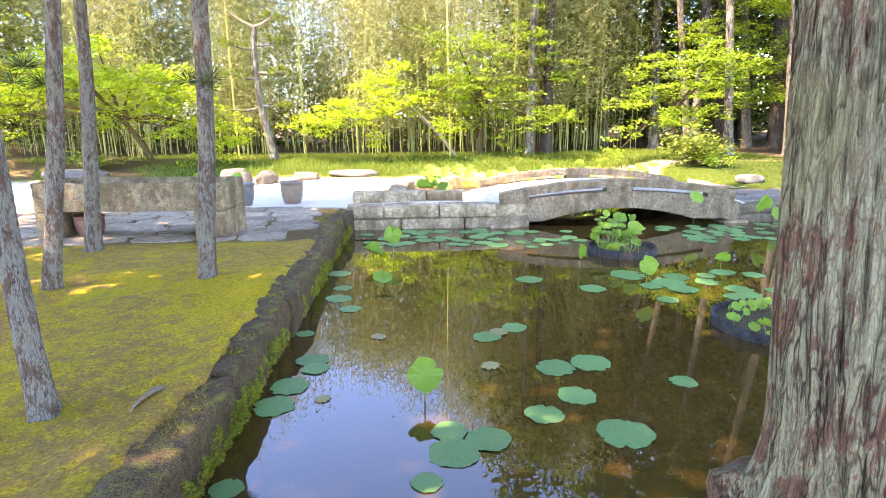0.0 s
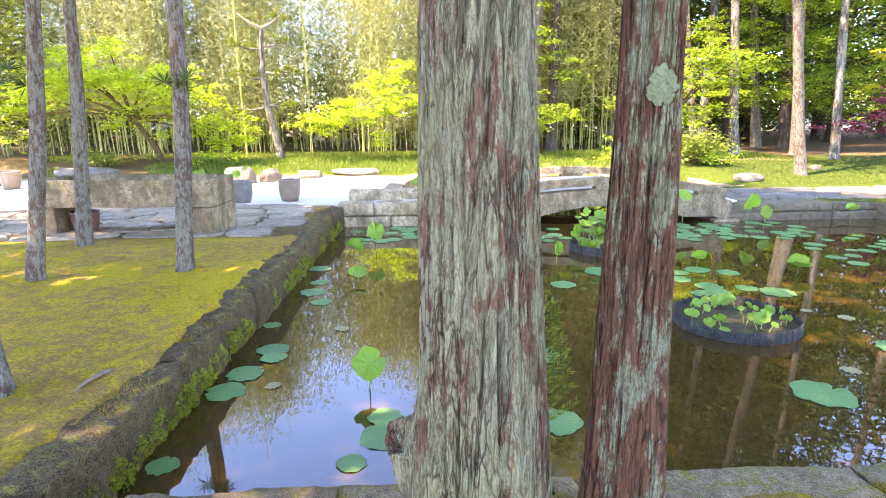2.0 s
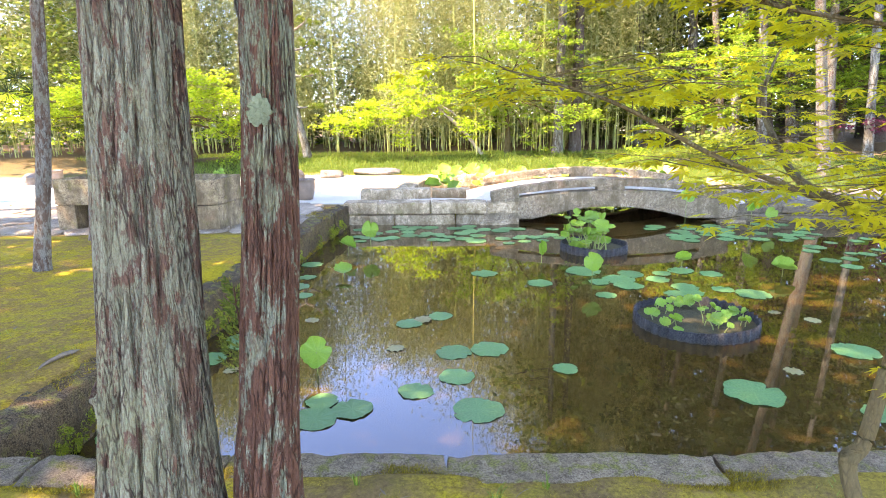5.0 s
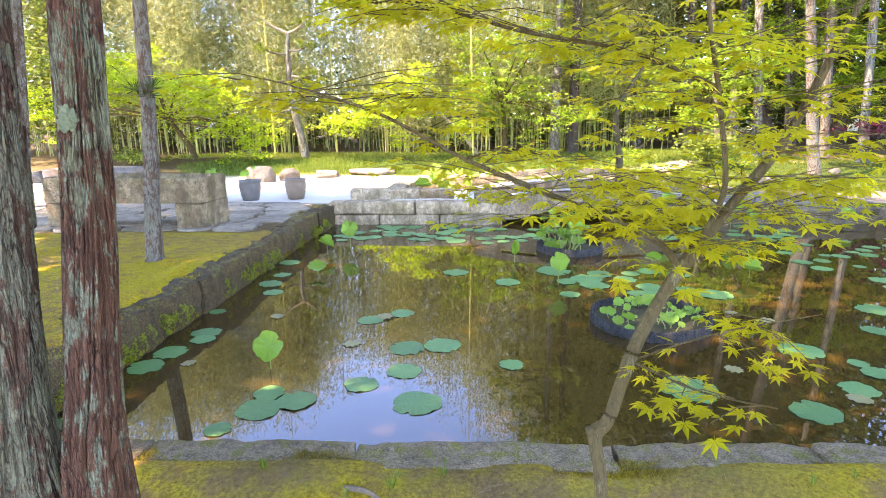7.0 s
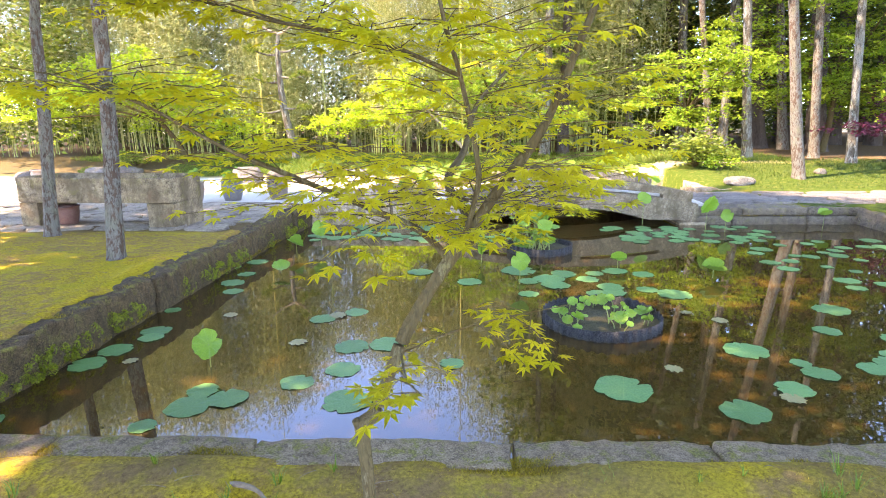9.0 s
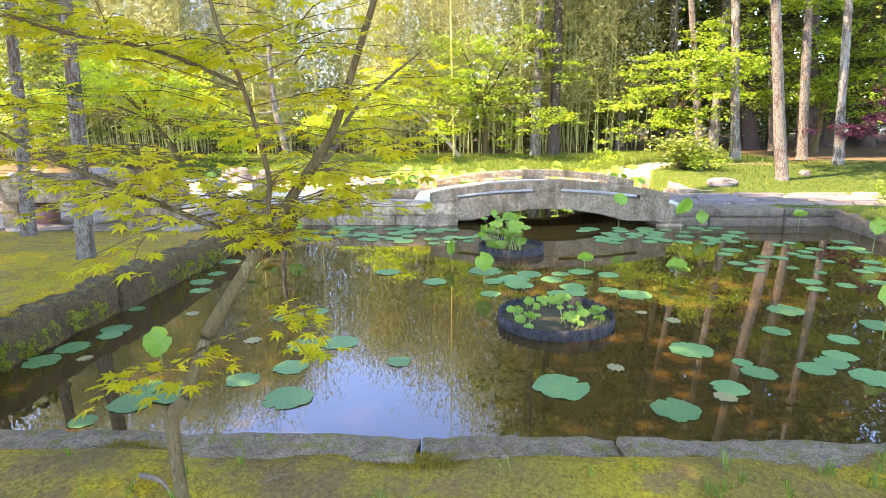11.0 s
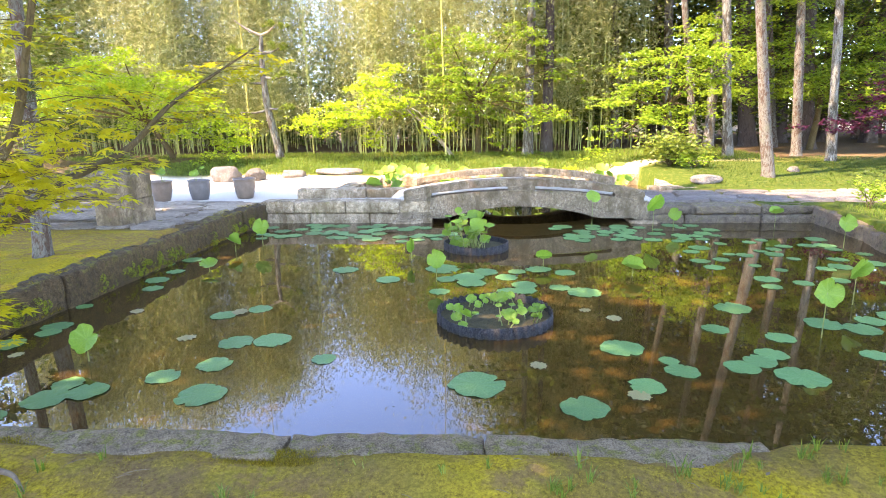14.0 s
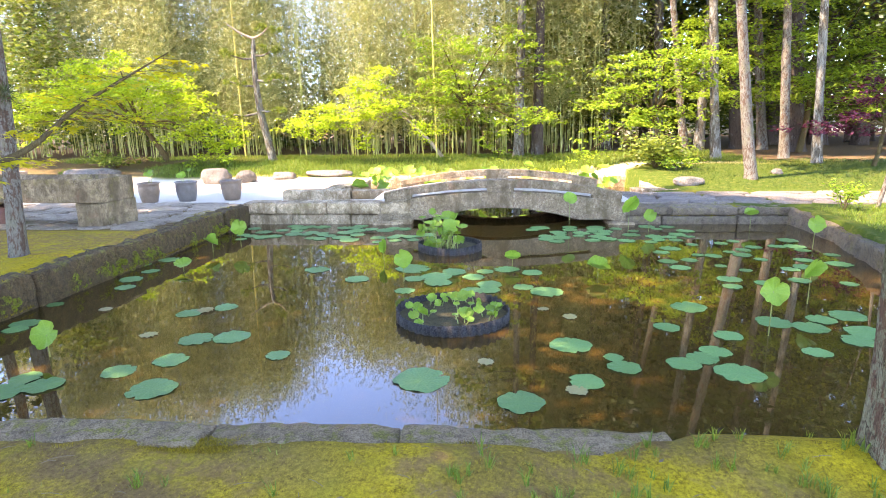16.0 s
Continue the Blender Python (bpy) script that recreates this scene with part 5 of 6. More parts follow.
def garden_pine():
    ob = thing("pine_tree", "sparse pine with bare crooked top branches", "tree")
    x, y, z = -3.65, 19.8, 0.58
    tree_trunk(ob, [(x + 0.1, y, z - 0.1), (x, y, z + 0.5), (x - 0.25, y, z + 1.8), (x - 0.33, y, z + 3.2), (x - 0.28, y, z + 4.1)], [0.17, 0.13, 0.11, 0.09, 0.06], MAT_BARK_FAR, 14, 0.1, 40, 3)
    r = np.random.default_rng(5)
    for k, (h, dx, up) in enumerate(((4.05, -0.75, 0.45), (4.05, 0.65, 0.30), (3.5, 0.7, 0.1), (3.4, -0.7, 0.1), (2.7, 0.9, 0.0), (2.5, -0.8, 0.15), (1.6, -0.8, -0.05), (1.7, 0.7, 0.0))):
        b = np.array([x - 0.30, y, z + h])
        e = b + [dx, -0.3, up]
        v, q = tube([b, (b + e) / 2 + [0, 0, -0.06], e], [0.05, 0.035, 0.015], 8, 0.1, 0, k, 12)
        add("branch", mesh_from("branch", v, q, True), MAT_DEADWOOD if h > 4 else MAT_BARK_FAR, ob)
        if h < 4 or dx > 0:
            c = e + r.normal(size=(10, 3)) * [0.22, 0.2, 0.06]
            d = unit(r.normal(size=(700, 3)) + [0, 0, 0.5])
            p = np.repeat(c, 70, 0) + d * 0.06
            v, q = leaf_quads(p, d, unit(np.cross(d, r.normal(size=d.shape))), 0.16, 0.012)
            add("needles", mesh_from("needles", v, q), MAT_LEAF_WOOD, ob)


garden_pine()


# ---------------------------------------------------------------- bamboo grove
def grove():
    r = np.random.default_rng(31)
    n = 640
    x = r.uniform(-16, 9.5, n)
    y = 21.0 + r.uniform(0, 1, n) ** 1.3 * 7.5 + 0.25 * np.sin(x)
    z = rise(x, y)
    h = r.uniform(0.80, 1.0, n) * np.interp(x, [-16, -9, -5, -3, 0, 2, 4, 10], [12.8, 11.6, 9.7, 8.2, 8.0, 9.0, 11.8, 13.2])
    lean = r.normal(0, 0.35, (n, 2))
    culms, leaves = [], []
    for k in range(n):
        b = np.array([x[k], y[k], z[k] - 0.1])
        t = np.array([x[k] + lean[k, 0] * 1.4, y[k] + lean[k, 1] - 0.3, z[k] + h[k]])
        m1 = b + (t - b) * 0.35 + [-lean[k, 0] * 0.18, 0, 0]
        m2 = b + (t - b) * 0.7 + [-lean[k, 0] * 0.15, 0, 0.1]
        rad = r.uniform(0.010, 0.022)
        culms.append(tube([b, m1, m2, t], [rad, rad, rad * 0.75, 0.006], 6, cap=False))
        front = 1.0 if y[k] < 24.5 else 0.55
        m = int(76 * h[k] * front * r.uniform(0.5, 1.3))
        s = r.uniform(0.07, 1.0, m) ** 0.72
        c = b + (t - b) * s[:, None] + r.normal(size=(m, 3)) * [0.5, 0.45, 0.25]
        leaves.append(c)
    stand = thing("bamboo_grove", "dense stand of slender green bamboo culms", "bamboo grove")
    front_first = np.argsort(y)
    for k in front_first[:300]:
        add("culm", mesh_from("culm", *culms[k]), MAT_CULM, stand)
    tagged(add("culms_behind", mesh_from("culms_behind", *join([culms[k] for k in front_first[300:]])), MAT_CULM, stand), kind="stuff")
    c = np.vstack(leaves)
    # leaves hang in small fans of four
    c = np.repeat(c, 2, 0) + r.normal(size=(len(c) * 2, 3)) * 0.05
    a = r.uniform(0, 6.28, len(c))
    d = unit(np.stack([np.cos(a) * 0.8, np.sin(a) * 0.8, r.uniform(-1.1, 0.15, len(c))], -1))
    v, q = leaf_quads(c, d, unit(np.cross(d, r.normal(size=c.shape))), r.uniform(0.11, 0.21, len(c)), r.uniform(0.019, 0.034, len(c)))
    tagged(add("bamboo_leaves", mesh_from("bamboo_leaves", v, q), MAT_LEAF_BAMBOO), "pale yellow-green hanging bamboo leaves", "bamboo leaves", kind="stuff")
    for bx, by, tx, lab in ((2.2, 20.0, 2.08, "single tall yellow bamboo culm before the grove"), (-4.9, 20.7, -5.0, "pale yellow bamboo culm in the grove")):
        v, q = tube([(bx, by, 0.5), ((bx + tx) / 2 - 0.03, by, 5), (tx, by, 11.5)], [0.03, 0.028, 0.008], 10, 0, 0, 0, 20)
        tagged(add("bamboo_culm", mesh_from("bamboo_culm", v, q, True), MAT_CULM_YELLOW), lab, "bamboo")


grove()


# ---------------------------------------------------------------- maples before the grove
def layered_maple(name, label, base, fork, pads_, mat, seed, leaf=0.10, per=620, trunk_mat=None, r0=0.09, density=1.0):
    """A maple whose leaves lie in flat, stepped layers: each layer is centre, half widths and thickness."""
    ob = thing(name, label, "tree", "maples round the pond")
    rr = np.random.default_rng(seed)
    b, f = np.array(base, float), np.array(fork, float)
    tree_trunk(ob, [b - [0, 0, 0.15], b + (f - b) * 0.4 + [0.05, 0, 0], f], [r0 * 1.3, r0, r0 * 0.7], trunk_mat or MAT_BARK_MAPLE, 12, 0.1, 24, seed)
    cs, limbs = [], []
    for (x, y, z, wx, wy, wz) in pads_:
        e = np.array([x, y, z])
        limbs.append(tube([f, (f + e) / 2 + [0, 0, 0.12], e - [0, 0, 0.05]], [r0 * 0.55, r0 * 0.35, r0 * 0.12], 6, cap=False))
        k = int(per * density * wx * wy / 0.6)
        m = max(4, int(k / 26))
        rad, a = np.sqrt(rr.uniform(0, 1, m)), rr.uniform(0, 6.28, m)
        edge = 1.05 + 0.3 * np.sin(3 * a + rr.uniform(0, 6)) + 0.2 * np.sin(7 * a + rr.uniform(0, 6))
        sub_c = np.stack([x + wx * rad * np.cos(a) * edge, y + wy * rad * np.sin(a) * edge, z + wz * rr.normal(0, 1.1, m) - 0.16 * rad ** 2 * wx], -1)
        cs.append(np.repeat(sub_c, 26, 0) + rr.normal(size=(m * 26, 3)) * [0.17, 0.17, 0.045])
    for v, q in limbs:
        add("limb", mesh_from("limb", v, q), trunk_mat or MAT_BARK_MAPLE, ob)
    c = np.vstack(cs)
    a = rr.uniform(0, 6.28, len(c))
    parts = []
    for turn in (-0.6, 0.6):
        d = unit(np.stack([np.cos(a + turn), np.sin(a + turn), rr.normal(-0.3, 0.3, len(c))], -1))
        nrm = unit(rr.normal(size=c.shape) * 0.42 + [0, 0, 1])
        s = rr.uniform(0.7, 1.3, len(c))
        parts.append(leaf_quads(c + d * leaf * 0.35, d, unit(np.cross(nrm, d)), leaf * s, leaf * 0.55 * s))
    add("crown", mesh_from("crown", *join(parts)), mat, ob)
    return ob


layered_maple("maple_tree", "wide low maple glowing yellow-green before the bamboo", (-7.4, 19.9, 0.55), (-8.0, 19.3, 1.9),
              ((-10.3, 18.8, 2.75, 1.1, 1.0, 0.2), (-9.0, 18.4, 3.1, 1.1, 0.9, 0.2), (-7.9, 18.3, 2.95, 1.2, 1.0, 0.2), (-6.9, 18.2, 3.05, 1.2, 0.9, 0.2), (-6.0, 18.4, 2.7, 0.9, 0.8, 0.2), (-9.4, 18.6, 3.7, 0.8, 0.7, 0.16), (-8.2, 18.8, 3.9, 0.7, 0.6, 0.14), (-7.5, 18.8, 2.1, 1.2, 0.8, 0.3), (-5.6, 18.6, 1.75, 1.0, 0.7, 0.3), (-11.2, 18.6, 2.0, 0.9, 0.8, 0.3), (-4.6, 18.9, 1.5, 0.7, 0.6, 0.25), (-5.2, 18.9, 1.1, 0.8, 0.6, 0.25), (-12.3, 18.8, 2.6, 0.9, 0.8, 0.25)), MAT_LEAF_MAPLE_FAR, 41)
layered_maple("maple_tree", "leaning maple with bright yellow-green layered leaves", (2.56, 20.2, 0.5), (0.75, 19.6, 2.35),
              ((-2.1, 19.2, 1.75, 0.8, 0.7, 0.2), (-1.4, 19.1, 2.1, 0.9, 0.7, 0.22), (-0.5, 19.1, 2.35, 0.9, 0.8, 0.22), (0.4, 19.1, 2.5, 0.9, 0.7, 0.2), (-0.2, 19.3, 2.95, 0.7, 0.6, 0.2), (0.4, 19.4, 3.5, 0.45, 0.4, 0.16), (1.9, 19.3, 1.55, 0.6, 0.5, 0.2), (-0.3, 19.5, 1.2, 0.4, 0.4, 0.16)), MAT_LEAF_MAPLE_FAR, 42, trunk_mat=MAT_DEADWOOD, r0=0.06)
layered_maple("maple_tree", "upright maple with fresh green leaves at the grove", (3.3, 20.6, 0.7), (3.2, 20.4, 2.4),
              ((2.2, 19.9, 2.5, 0.9, 0.7, 0.3), (3.1, 19.8, 3.0, 1.1, 0.8, 0.32), (4.1, 19.8, 2.8, 1.0, 0.7, 0.3), (2.0, 20.0, 3.3, 0.9, 0.6, 0.3), (3.6, 19.9, 3.9, 1.1, 0.7, 0.32), (4.6, 20.0, 4.6, 1.0, 0.7, 0.3), (3.3, 19.8, 2.1, 0.9, 0.6, 0.25), (2.4, 20.2, 4.4, 0.9, 0.7, 0.3), (5.0, 19.4, 1.85, 0.9, 0.6, 0.2), (5.7, 19.3, 2.1, 0.7, 0.5, 0.16), (4.0, 19.6, 1.0, 0.5, 0.4, 0.25), (6.1, 20.3, 3.6, 0.9, 0.6, 0.3)), MAT_LEAF_GREEN, 43, density=0.75)
layered_maple("maple_tree", "spreading maple with flat tiers of fresh green leaves", (9.4, 18.6, 0.6), (9.0, 18.2, 2.0),
              ((7.0, 17.0, 2.35, 0.8, 0.6, 0.10), (7.9, 16.9, 2.65, 0.9, 0.7, 0.11), (8.2, 16.7, 1.85, 1.2, 0.7, 0.12), (9.2, 16.8, 2.15, 0.9, 0.7, 0.11), (8.3, 17.1, 3.35, 1.1, 0.8, 0.13), (9.4, 17.0, 3.0, 1.1, 0.8, 0.13), (7.2, 17.2, 1.35, 0.5, 0.5, 0.12), (6.9, 17.1, 0.95, 0.3, 0.3, 0.1), (9.0, 17.1, 3.8, 1.2, 0.8, 0.15), (10.2, 17.1, 3.5, 1.0, 0.8, 0.14)), MAT_LEAF_GREEN, 44, density=0.6)
layered_maple("maple_tree", "green maple in the wood behind the lawn", (14.6, 20.5, 0.8), (14.6, 20.2, 2.6),
              ((11.4, 19.4, 2.9, 1.3, 0.8, 0.2), (13.2, 19.2, 2.7, 1.4, 0.8, 0.2), (14.6, 19.0, 3.2, 1.5, 0.9, 0.2), (12.4, 19.5, 3.8, 1.4, 0.8, 0.22), (14.0, 19.2, 4.4, 1.6, 0.9, 0.22), (15.8, 18.9, 2.4, 1.4, 0.8, 0.2), (16.4, 18.9, 3.9, 1.4, 0.9, 0.2), (11.0, 19.6, 4.6, 1.3, 0.8, 0.22), (12.6, 18.6, 5.4, 1.5, 0.9, 0.25), (15.2, 18.6, 5.6, 1.6, 0.9, 0.25), (17.4, 18.6, 3.0, 1.3, 0.9, 0.2), (17.6, 18.4, 5.0, 1.4, 0.9, 0.22)), MAT_LEAF_GREEN, 45, density=1.0)
layered_maple("maple_tree", "dark red-leaved maple on the lawn", (13.9, 15.5, 0.5), (14.0, 15.4, 1.6),
              ((12.0, 15.0, 1.65, 0.6, 0.5, 0.07), (12.7, 14.9, 1.9, 0.6, 0.5, 0.07), (13.4, 14.9, 2.35, 0.7, 0.5, 0.09), (13.2, 15.0, 1.6, 0.7, 0.6, 0.08), (13.9, 15.0, 2.7, 0.8, 0.6, 0.1), (14.4, 15.0, 2.1, 0.8, 0.6, 0.1)), MAT_LEAF_RED, 46, per=300, r0=0.05)
layered_maple("slender_tree", "thin young tree beside the stone path", (10.55, 9.95, 0.3), (10.7, 9.9, 1.8),
              ((11.0, 9.9, 3.4, 0.5, 0.4, 0.2), (10.3, 9.8, 3.5, 0.4, 0.4, 0.2)), MAT_LEAF_DARK, 47, per=120, r0=0.03, trunk_mat=MAT_BARK_GREY)


# ---------------------------------------------------------------- woodland masses
def wood_mass(name, label, boxes, mat, seed, leaf=(0.26, 0.12)):
    """Foliage of the wood, in clumps of uneven size."""
    r = np.random.default_rng(seed)
    cs = []
    for (x0, x1, y0, y1, z0, z1, n) in boxes:
        cs.append(np.stack([r.uniform(x0, x1, n), r.uniform(y0, y1, n), r.uniform(z0, z1, n)], -1))
    c = np.vstack(cs)
    v, q = spray(r, c, (0.5, 0.5, 0.28), 42, leaf[0], leaf[1], 0.45, 0.15)
    tagged(add(name, mesh_from(name, v, q), mat), label, "foliage", kind="stuff")


wood_mass("wood_foliage", "dense green foliage of the wood behind, darkened for shade", ((7, 30, 27, 36, 1.0, 15, 1300), (-32, -13, 20, 34, 0.9, 13, 900), (-14, 8, 29, 36, 1.0, 6.0, 420), (-17, 10, 27.5, 30, 0.6, 3.6, 520), (4, 46, 36, 50, 0.8, 13, 800), (-46, -14, 34, 44, 0.8, 10, 350), (18, 36, 12, 28, 1.5, 14, 900), (7, 28, 25, 29, 1.6, 14, 900)), MAT_LEAF_SHADE, 51)
wood_mass("wood_undergrowth", "fresh green leaves of trees at the wood edge", ((7, 20, 22, 26, 1.6, 11, 620), (-20, -11, 18.8, 22, 1.2, 7, 230), (4, 9, 21.5, 25, 2.0, 9, 190), (-13, 6, 24, 29, 1, 7.0, 260)), MAT_LEAF_WOOD, 52, (0.2, 0.09))


def shrub(x, y, w, h, seed, label, mat, leaf=0.10, n=900):
    z = float(rise(np.array(x), np.array(y)))
    ob = thing("shrub", label, "shrub", at=(x, y, z))
    r = np.random.default_rng(seed)
    stems, c = [], []
    for k in range(max(5, n // 70)):
        a = r.uniform(0, 6.28)
        e = np.array([w * math.cos(a) * r.uniform(0.3, 1), w * math.sin(a) * r.uniform(0.3, 1), h * r.uniform(0.5, 1)])
        stems.append(tube([(0, 0, -0.05), e * [0.4, 0.4, 0.6], e], [0.012, 0.008, 0.003], 5, cap=False))
        c.append(e * [0.6, 0.6, 0.7])
        c.append(e)
    add("stems", mesh_from("stems", *join(stems)), MAT_BARK_MAPLE, ob)
    c = np.array(c)
    v, q = spray(r, c, (w * 0.22, w * 0.22, h * 0.14), max(6, n // len(c)), leaf, leaf * 0.5, 0.45, 0.1)
    add("leaves", mesh_from("leaves", v, q), mat, ob)


shrub(8.4, 15.6, 0.85, 0.8, 1, "leafy green shrub at the end of the bridge path", MAT_LEAF_WOOD, 0.12, 1800)
shrub(8.8, 15.0, 0.5, 0.45, 2, "yellow-green shrub beside the lawn", MAT_LEAF_GREEN, 0.10, 500)
shrub(9.9, 9.75, 0.28, 0.45, 3, "small leafy sapling on the pond bank", MAT_LEAF_GREEN, 0.06, 500)
shrub(5.6, 16.4, 0.4, 0.35, 4, "low yellow-green plant at the inner pond", MAT_LEAF_MAPLE_FAR, 0.08, 400)
shrub(-8.5, 18.5, 0.9, 0.5, 5, "low undergrowth on the bank", MAT_LEAF_WOOD, 0.1, 900)


# ---------------------------------------------------------------- grass, moss
def blades(name, label, x0, x1, y0, y1, n, lo, hi, w, mat, seed, keep=None, z=None):
    r = np.random.default_rng(seed)
    x, y = r.uniform(x0, x1, n), r.uniform(y0, y1, n)
    if keep is not None:
        k = keep(x, y)
        x, y = x[k], y[k]
    n = len(x)
    h = r.uniform(lo, hi, n)
    zz = (rise(x, y) if z is None else np.full(n, z)) - 0.01
    a = r.uniform(0, 6.28, n)
    s = np.stack([np.cos(a), np.sin(a), 0 * a], -1) * w
    t = np.stack([r.normal(0, 0.4, n) * h, r.normal(0, 0.4, n) * h, h], -1)
    p = np.stack([x, y, zz], -1)
    v = np.stack([p - s, p + s, p + t * 0.6 + s * 0.6, p + t], 1).reshape(-1, 3)
    tagged(add(name, mesh_from(name, v, np.arange(n * 4).reshape(n, 4)), mat), label, "grass", kind="stuff")


patchy = lambda x, y, f, lim: (np.sin(f * x + 2 * np.sin(0.7 * f * y)) * np.sin(f * 1.1 * y + 1.7 * np.sin(0.6 * f * x)) > lim)
blades("bank_grass", "sunlit tufted grass on the bank before the grove", -14, 12, 17.0, 21.4, 60000, 0.04, 0.15, 0.007, MAT_GRASS, 61, lambda x, y: ~((x < -6.5) & patchy(x, y, 1.1, -0.2)))
blades("lawn_grass", "short green grass of the lawn", 8.4, 20, 12.3, 17.6, 30000, 0.02, 0.06, 0.007, MAT_LAWN, 62)
blades("bank_side_grass", "rough grass on the pond bank", 8.9, 13, 3, 10.0, 14000, 0.03, 0.12, 0.005, MAT_GRASS, 63, lambda x, y: x > right_x(y) + 0.35)
blades("moss_fronds", "fine yellow-green moss tips on the ground", -4.5, 6.5, 0.9, 7.4, 260000, 0.006, 0.022, 0.0022, MAT_MOSS, 64, lambda x, y: ~in_pond(x, y, 0.24) & (patchy(x, y, 2.3, -0.45) | (np.random.default_rng(1).uniform(size=len(x)) < 0.35)))
blades("curb_front_moss", "moss creeping over the near curb", -1.5, 5.0, 1.86, 2.13, 60000, 0.004, 0.018, 0.0026, MAT_MOSS, 68, lambda x, y: y < 1.955 + 0.05 * np.sin(2.7 * x) + 0.10 * np.sin(1.1 * x + 0.6) * np.sin(6.3 * x + 1) + 0.02 * np.sin(29 * x), 0.368)
blades("weed_tufts", "small grass seedlings in the moss", -4.5, 6.5, 1.2, 7.2, 14000, 0.015, 0.055, 0.0028, MAT_GRASS, 65, lambda x, y: ~in_pond(x, y, 0.2) & patchy(x, y, 3.7, 0.72))
blades("curb_moss", "tufts of moss hanging along the curb", -1.3, -0.4, 2.3, 9.8, 30000, 0.01, 0.05, 0.004, MAT_MOSS, 66, lambda x, y: (np.abs(x - left_x(y) - 0.015) < 0.03) & patchy(x * 0.1, y, 4.1, -0.1), 0.04)
blades("curb_top_moss", "moss patches creeping over the curb", -1.6, -0.6, 2.3, 9.8, 30000, 0.004, 0.014, 0.004, MAT_MOSS, 67, lambda x, y: (x < left_x(y) - 0.02) & (x > left_x(y) - 0.42) & patchy(x + 5, y, 2.9, 0.35), 0.372)


MAT_CUSHION = leaf_material("bright_moss", (0.16, 0.19, 0.01), (0.30, 0.33, 0.018), (0.46, 0.46, 0.03), 0.3, 6.0)


def moss_cushions():
    """Cushions of moss clinging to the curb's wet face."""
    r = np.random.default_rng(71)
    n = 260
    y = r.uniform(2.4, 9.6, n)
    y = y[np.sin(2.2 * y) + 0.6 * np.sin(5.7 * y) > -0.35]
    c = np.stack([left_x(y) + r.uniform(0.0, 0.03, len(y)), y, r.uniform(0.03, 0.2, len(y))], -1)
    k = 90
    p = np.repeat(c, k, 0)
    d = unit(r.normal(size=p.shape) + [0.7, 0, 0.2])
    size = np.repeat(r.uniform(0.02, 0.055, len(c)), k)[:, None]
    v, q = leaf_quads(p + d * size, unit(d + r.normal(size=d.shape) * 0.6), unit(np.cross(d, r.normal(size=d.shape))), 0.022, 0.007)
    tagged(add("curb_cushion_moss", mesh_from("curb_cushion_moss", v, q), MAT_CUSHION), "yellow-green moss cushions on the wet curb face", "moss", kind="stuff")


moss_cushions()


def root(x, y, pts, r0, label):
    z = float(rise(x, y))
    v, q = tube([(x + a, y + b, z + c) for a, b, c in pts], [r0 * (1 - 0.7 * k / (len(pts) - 1)) for k in range(len(pts))], 9, 0.25, 0, 3, 22)
    tagged(add("root", mesh_from("root", v, q, True), MAT_TWIG), label, "root", "bare roots in the moss")


root(-1.32, 3.22, ((0.05, 0.18, -0.02), (0.02, 0.08, 0.012), (0, 0, 0.016), (-0.02, -0.1, 0.008), (-0.02, -0.16, -0.02)), 0.022, "bleached root stub in the moss")
root(1.3, 1.72, ((-0.12, 0.08, -0.01), (-0.04, 0.03, 0.02), (0.04, 0.0, 0.015), (0.12, -0.06, -0.012)), 0.016, "broken brown root lying in the moss")
root(-3.0, 3.7, ((-0.06, 0.02, -0.01), (0, 0, 0.02), (0.05, -0.01, -0.01)), 0.025, "short root stub in the moss")


def grass_tufts():
    """Single tufts of young grass along the near bank."""
    r = np.random.default_rng(97)
    banks = []
    for k in range(5):
        n = 12
        a, lean = r.uniform(0, 6.28, n), r.uniform(0.15, 0.9, n)
        L = r.uniform(0.035, 0.085, n)
        base = np.stack([r.normal(0, 0.008, n), r.normal(0, 0.008, n), np.full(n, -0.004)], -1)
        d = np.stack([np.cos(a) * lean, np.sin(a) * lean, np.ones(n)], -1) * L[:, None]
        w = np.stack([-np.sin(a), np.cos(a), 0 * a], -1) * 0.0022
        mid = base + d * [0.45, 0.45, 0.7]
        tip = base + d
        v = np.stack([base - w, base + w, mid + w, mid - w, mid - w, mid + w, tip, tip], 1).reshape(-1, 3)
        banks.append(mesh_from("grass_tuft", v, np.arange(n * 8).reshape(n * 2, 4)))
        banks[-1].materials.append(MAT_GRASS)
    for k in range(150):
        x, y = (r.uniform(3.6, 5.7), r.uniform(1.5, 2.12)) if k < 90 else (r.uniform(-0.6, 3.8), r.uniform(1.5, 1.9))
        if k >= 110:
            y = r.uniform(2.6, 6.8)
            x = float(left_x(y)) - r.uniform(0.3, 0.9)
        if y > float(near_y(x)) - 0.16 or (x < 4.5 and 1.9 < y < 2.2):
            continue
        ob = new("grass_tuft", banks[k % 5])
        ob.matrix_world = pose(x, y, float(rise(x, y)), 0, 0, r.uniform(0, 360)) @ Matrix.Scale(r.uniform(0.6, 1.2), 4)
        tagged(ob, "small tuft of fresh green grass in the moss", "grass", "grass tufts in the moss")


grass_tufts()


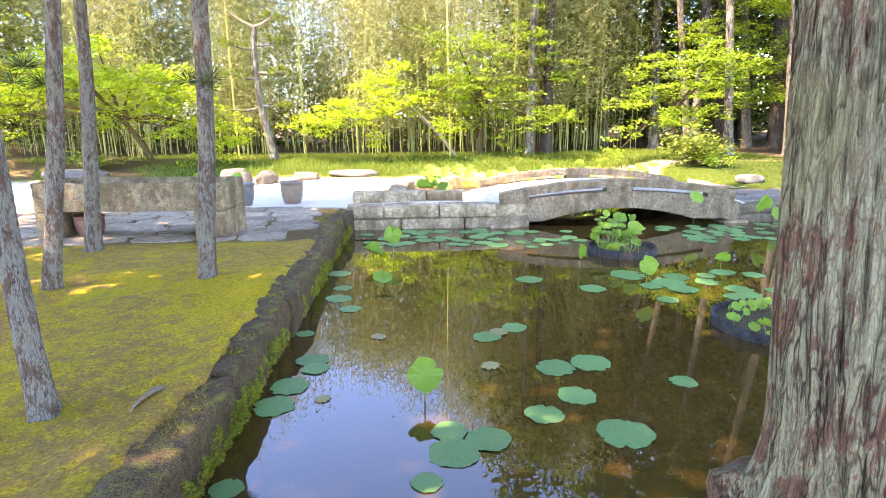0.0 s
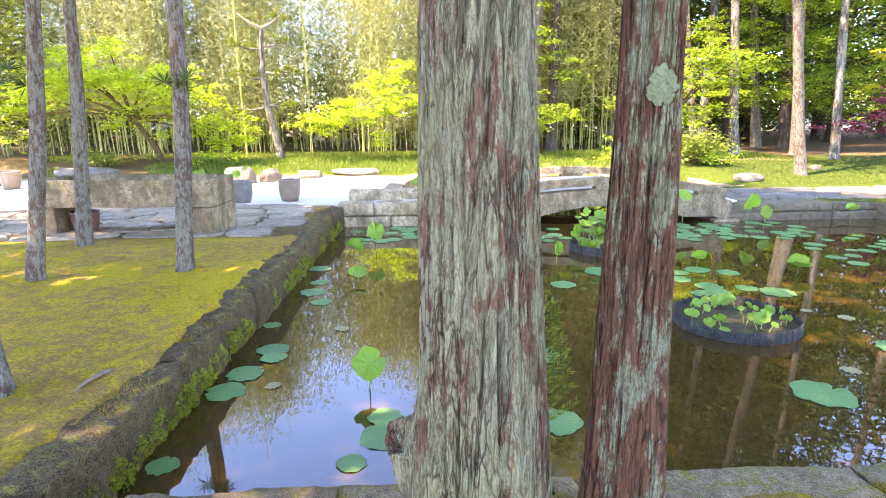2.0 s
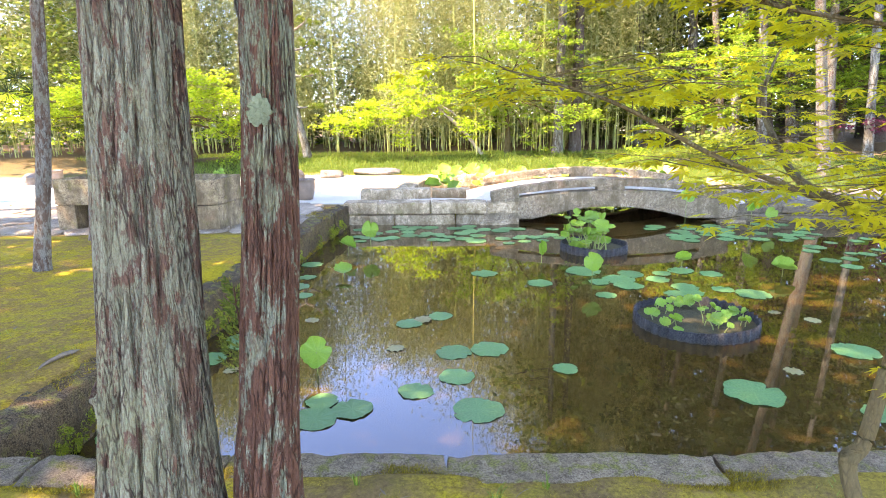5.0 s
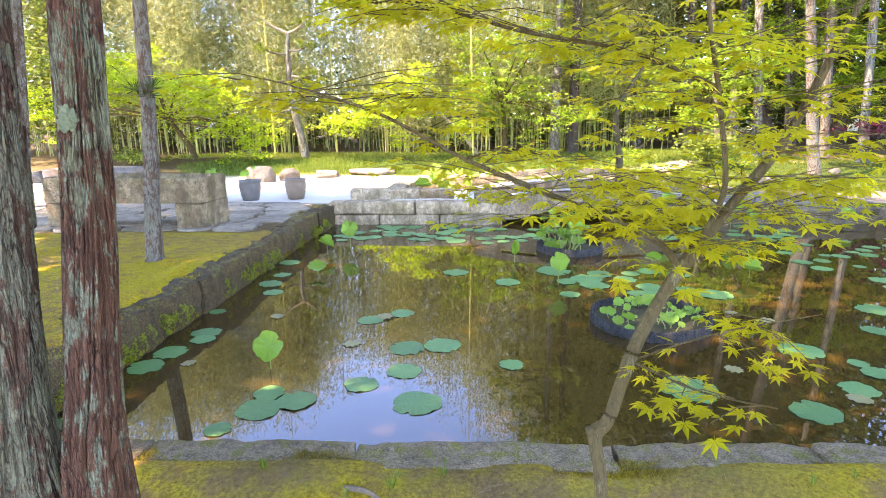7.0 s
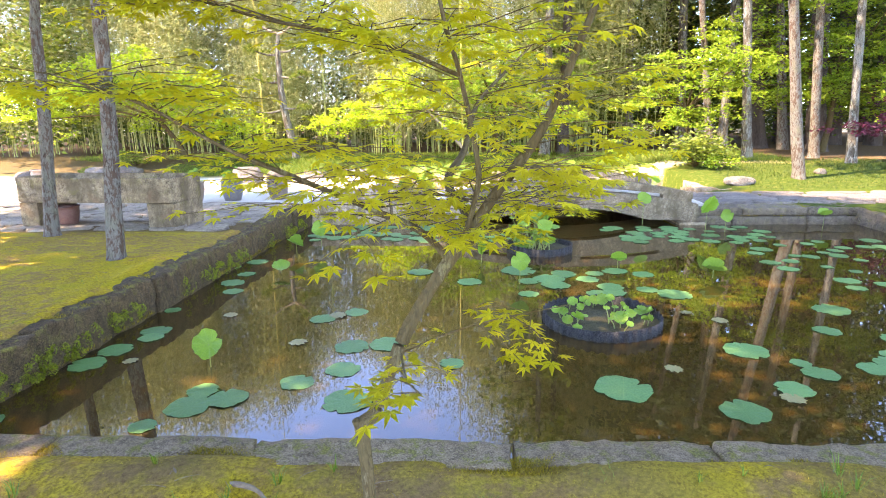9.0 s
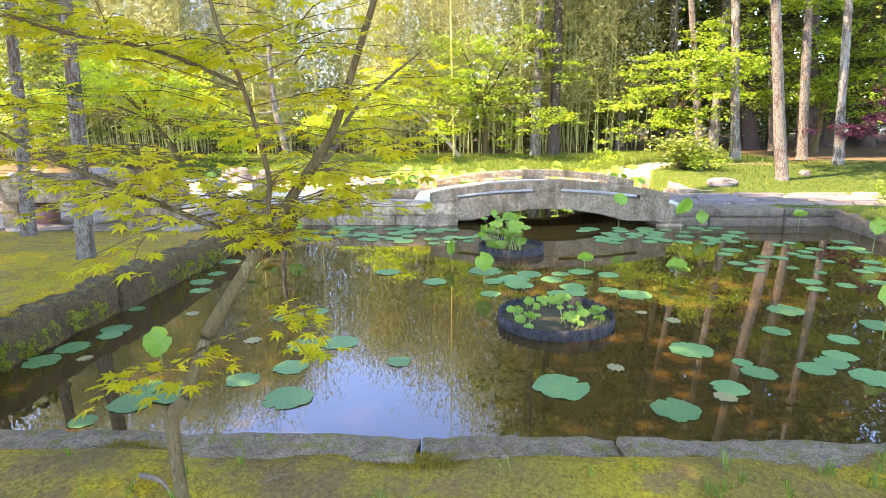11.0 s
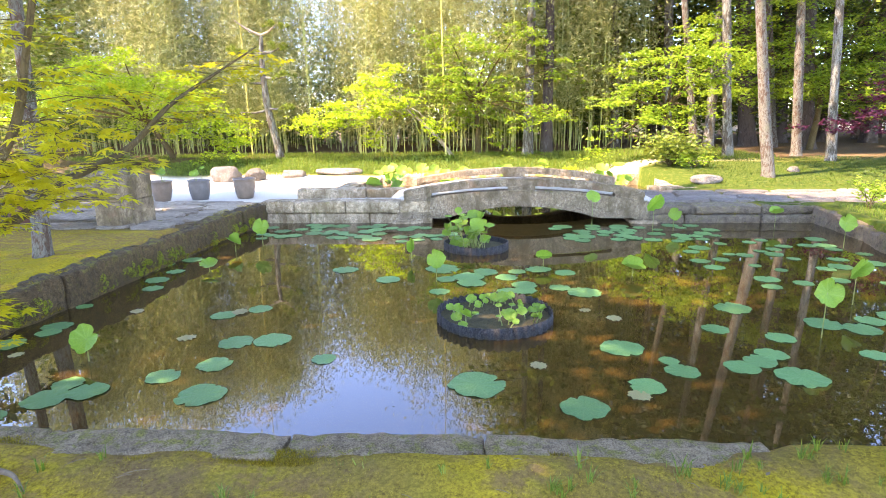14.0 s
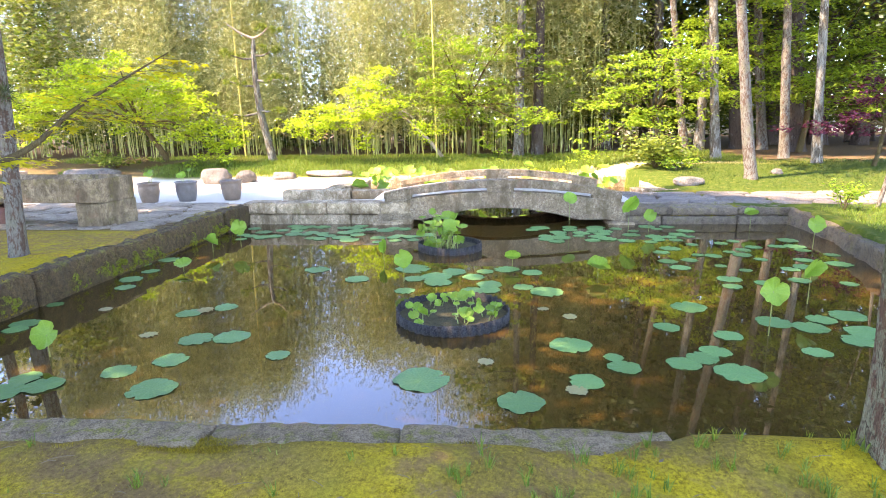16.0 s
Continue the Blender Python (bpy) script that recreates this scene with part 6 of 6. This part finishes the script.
def fallen_twigs():
    r = np.random.default_rng(91)
    for k in range(60):
        x, y = r.uniform(-0.5, 5.4), r.uniform(1.35, 2.1)
        z = 0.352 if y > 1.9 else float(rise(x, y)) + 0.006
        a, L = r.uniform(0, 3.14), r.uniform(0.04, 0.14)
        e = np.array([math.cos(a), math.sin(a) * 0.6, 0]) * L / 2
        c = np.array([x, y, z])
        v, q = tube([c - e, c + [0, 0, 0.006], c + e], [0.0014, 0.0016, 0.001], 5, 0, 0, 0, 5)
        tagged(add("fallen_twig", mesh_from("fallen_twig", v, q), MAT_TWIG), "thin dry twig lying on the bank", "twig", "fallen twigs on the bank")
    for k in range(70):
        x, y = r.uniform(-4.0, 5.4), r.uniform(1.3, 6.5)
        if in_pond(np.array(x), np.array(y), 0.3):
            continue
        c = np.array([[x, y, float(rise(x, y)) + 0.012]])
        a = r.uniform(0, 6.28)
        v, q = leaf_quads(c, np.array([[math.cos(a), math.sin(a), 0.15]]), np.array([[-math.sin(a), math.cos(a), 0.1]]), r.uniform(0.03, 0.06), r.uniform(0.012, 0.022))
        tagged(add("fallen_leaf", mesh_from("fallen_leaf", v, q), MAT_TWIG), "small dry brown leaf lying on the moss", "leaf", "fallen leaves on the moss")


fallen_twigs()


# ---------------------------------------------------------------- beyond the wood
def far_house(x, y, w, d, h, rz, label):
    ob = thing("house", label, "house", at=(x, y, 0.5))
    ob.rotation_euler = (0, 0, radians(rz))
    part("wall", box_bm(-w / 2, w / 2, -d / 2, d / 2, 0, h, 0.02), MAT_PLASTER, ob)
    bm = bmesh.new()
    o = 0.5
    pts = [(-w / 2 - o, -d / 2 - o, h), (w / 2 + o, -d / 2 - o, h), (w / 2 + o, d / 2 + o, h), (-w / 2 - o, d / 2 + o, h), (-w / 2, 0, h + d * 0.35), (w / 2, 0, h + d * 0.35)]
    vs = [bm.verts.new(p) for p in pts]
    for f in ((0, 1, 5, 4), (1, 2, 5), (2, 3, 4, 5), (3, 0, 4), (3, 2, 1, 0)):
        bm.faces.new([vs[k] for k in f])
    part("roof", bm, MAT_TILE, ob)


far_house(19, 44, 9, 6, 3.2, 4, "white plastered house behind the wood")
far_house(-22, 46, 9, 6, 3.4, -6, "white plastered house behind the bamboo")
wall_ob = thing("garden_wall", "low plastered garden wall with a grey tiled coping", "wall", kind="structure")
part("wall_body", box_bm(8, 40, 37.8, 38.0, 0.4, 2.0, 0.01), MAT_PLASTER, wall_ob)
part("coping", box_bm(7.9, 40.1, 37.6, 38.2, 2.0, 2.2, 0.04), MAT_TILE, wall_ob)


# ---------------------------------------------------------------- unseen canopy added for shade, over the path, behind it and at the sides
cr = random.Random(77)
for k, (cx, cy) in enumerate(((-5.6, 0.6), (-7.0, 6.4), (-8.6, 1.8), (-9.4, 5.2), (-6.6, 3.2), (-7.6, 9.0), (-3.2, -2.2), (0.0, -3.6), (-6.0, -2.4), (3.6, -3.0), (-10.8, 9.4), (11.8, 4.2), (12.8, 7.6), (-13.5, 15.0), (17.5, 11.5))):
    sh = thing("cedar_tree", "tall unseen cedar added to shade the mossy bank", "tree", "cedars behind the path")
    tree_trunk(sh, [(cx, cy, 0.2), (cx, cy, 0.5), (cx + 0.1, cy, 4), (cx + 0.15, cy, 12)], [0.3, 0.2, 0.17, 0.05], MAT_BARK_RED, 16, 0.1, 40, 80 + k)
    conifer_crown(sh, cx + 0.1, cy, 5.0 + cr.uniform(0, 1.5), 13.5, 3.4, 90 + k, 240 if cy < 0 else 105, MAT_LEAF_DARK, (0.42, 0.16), 30)
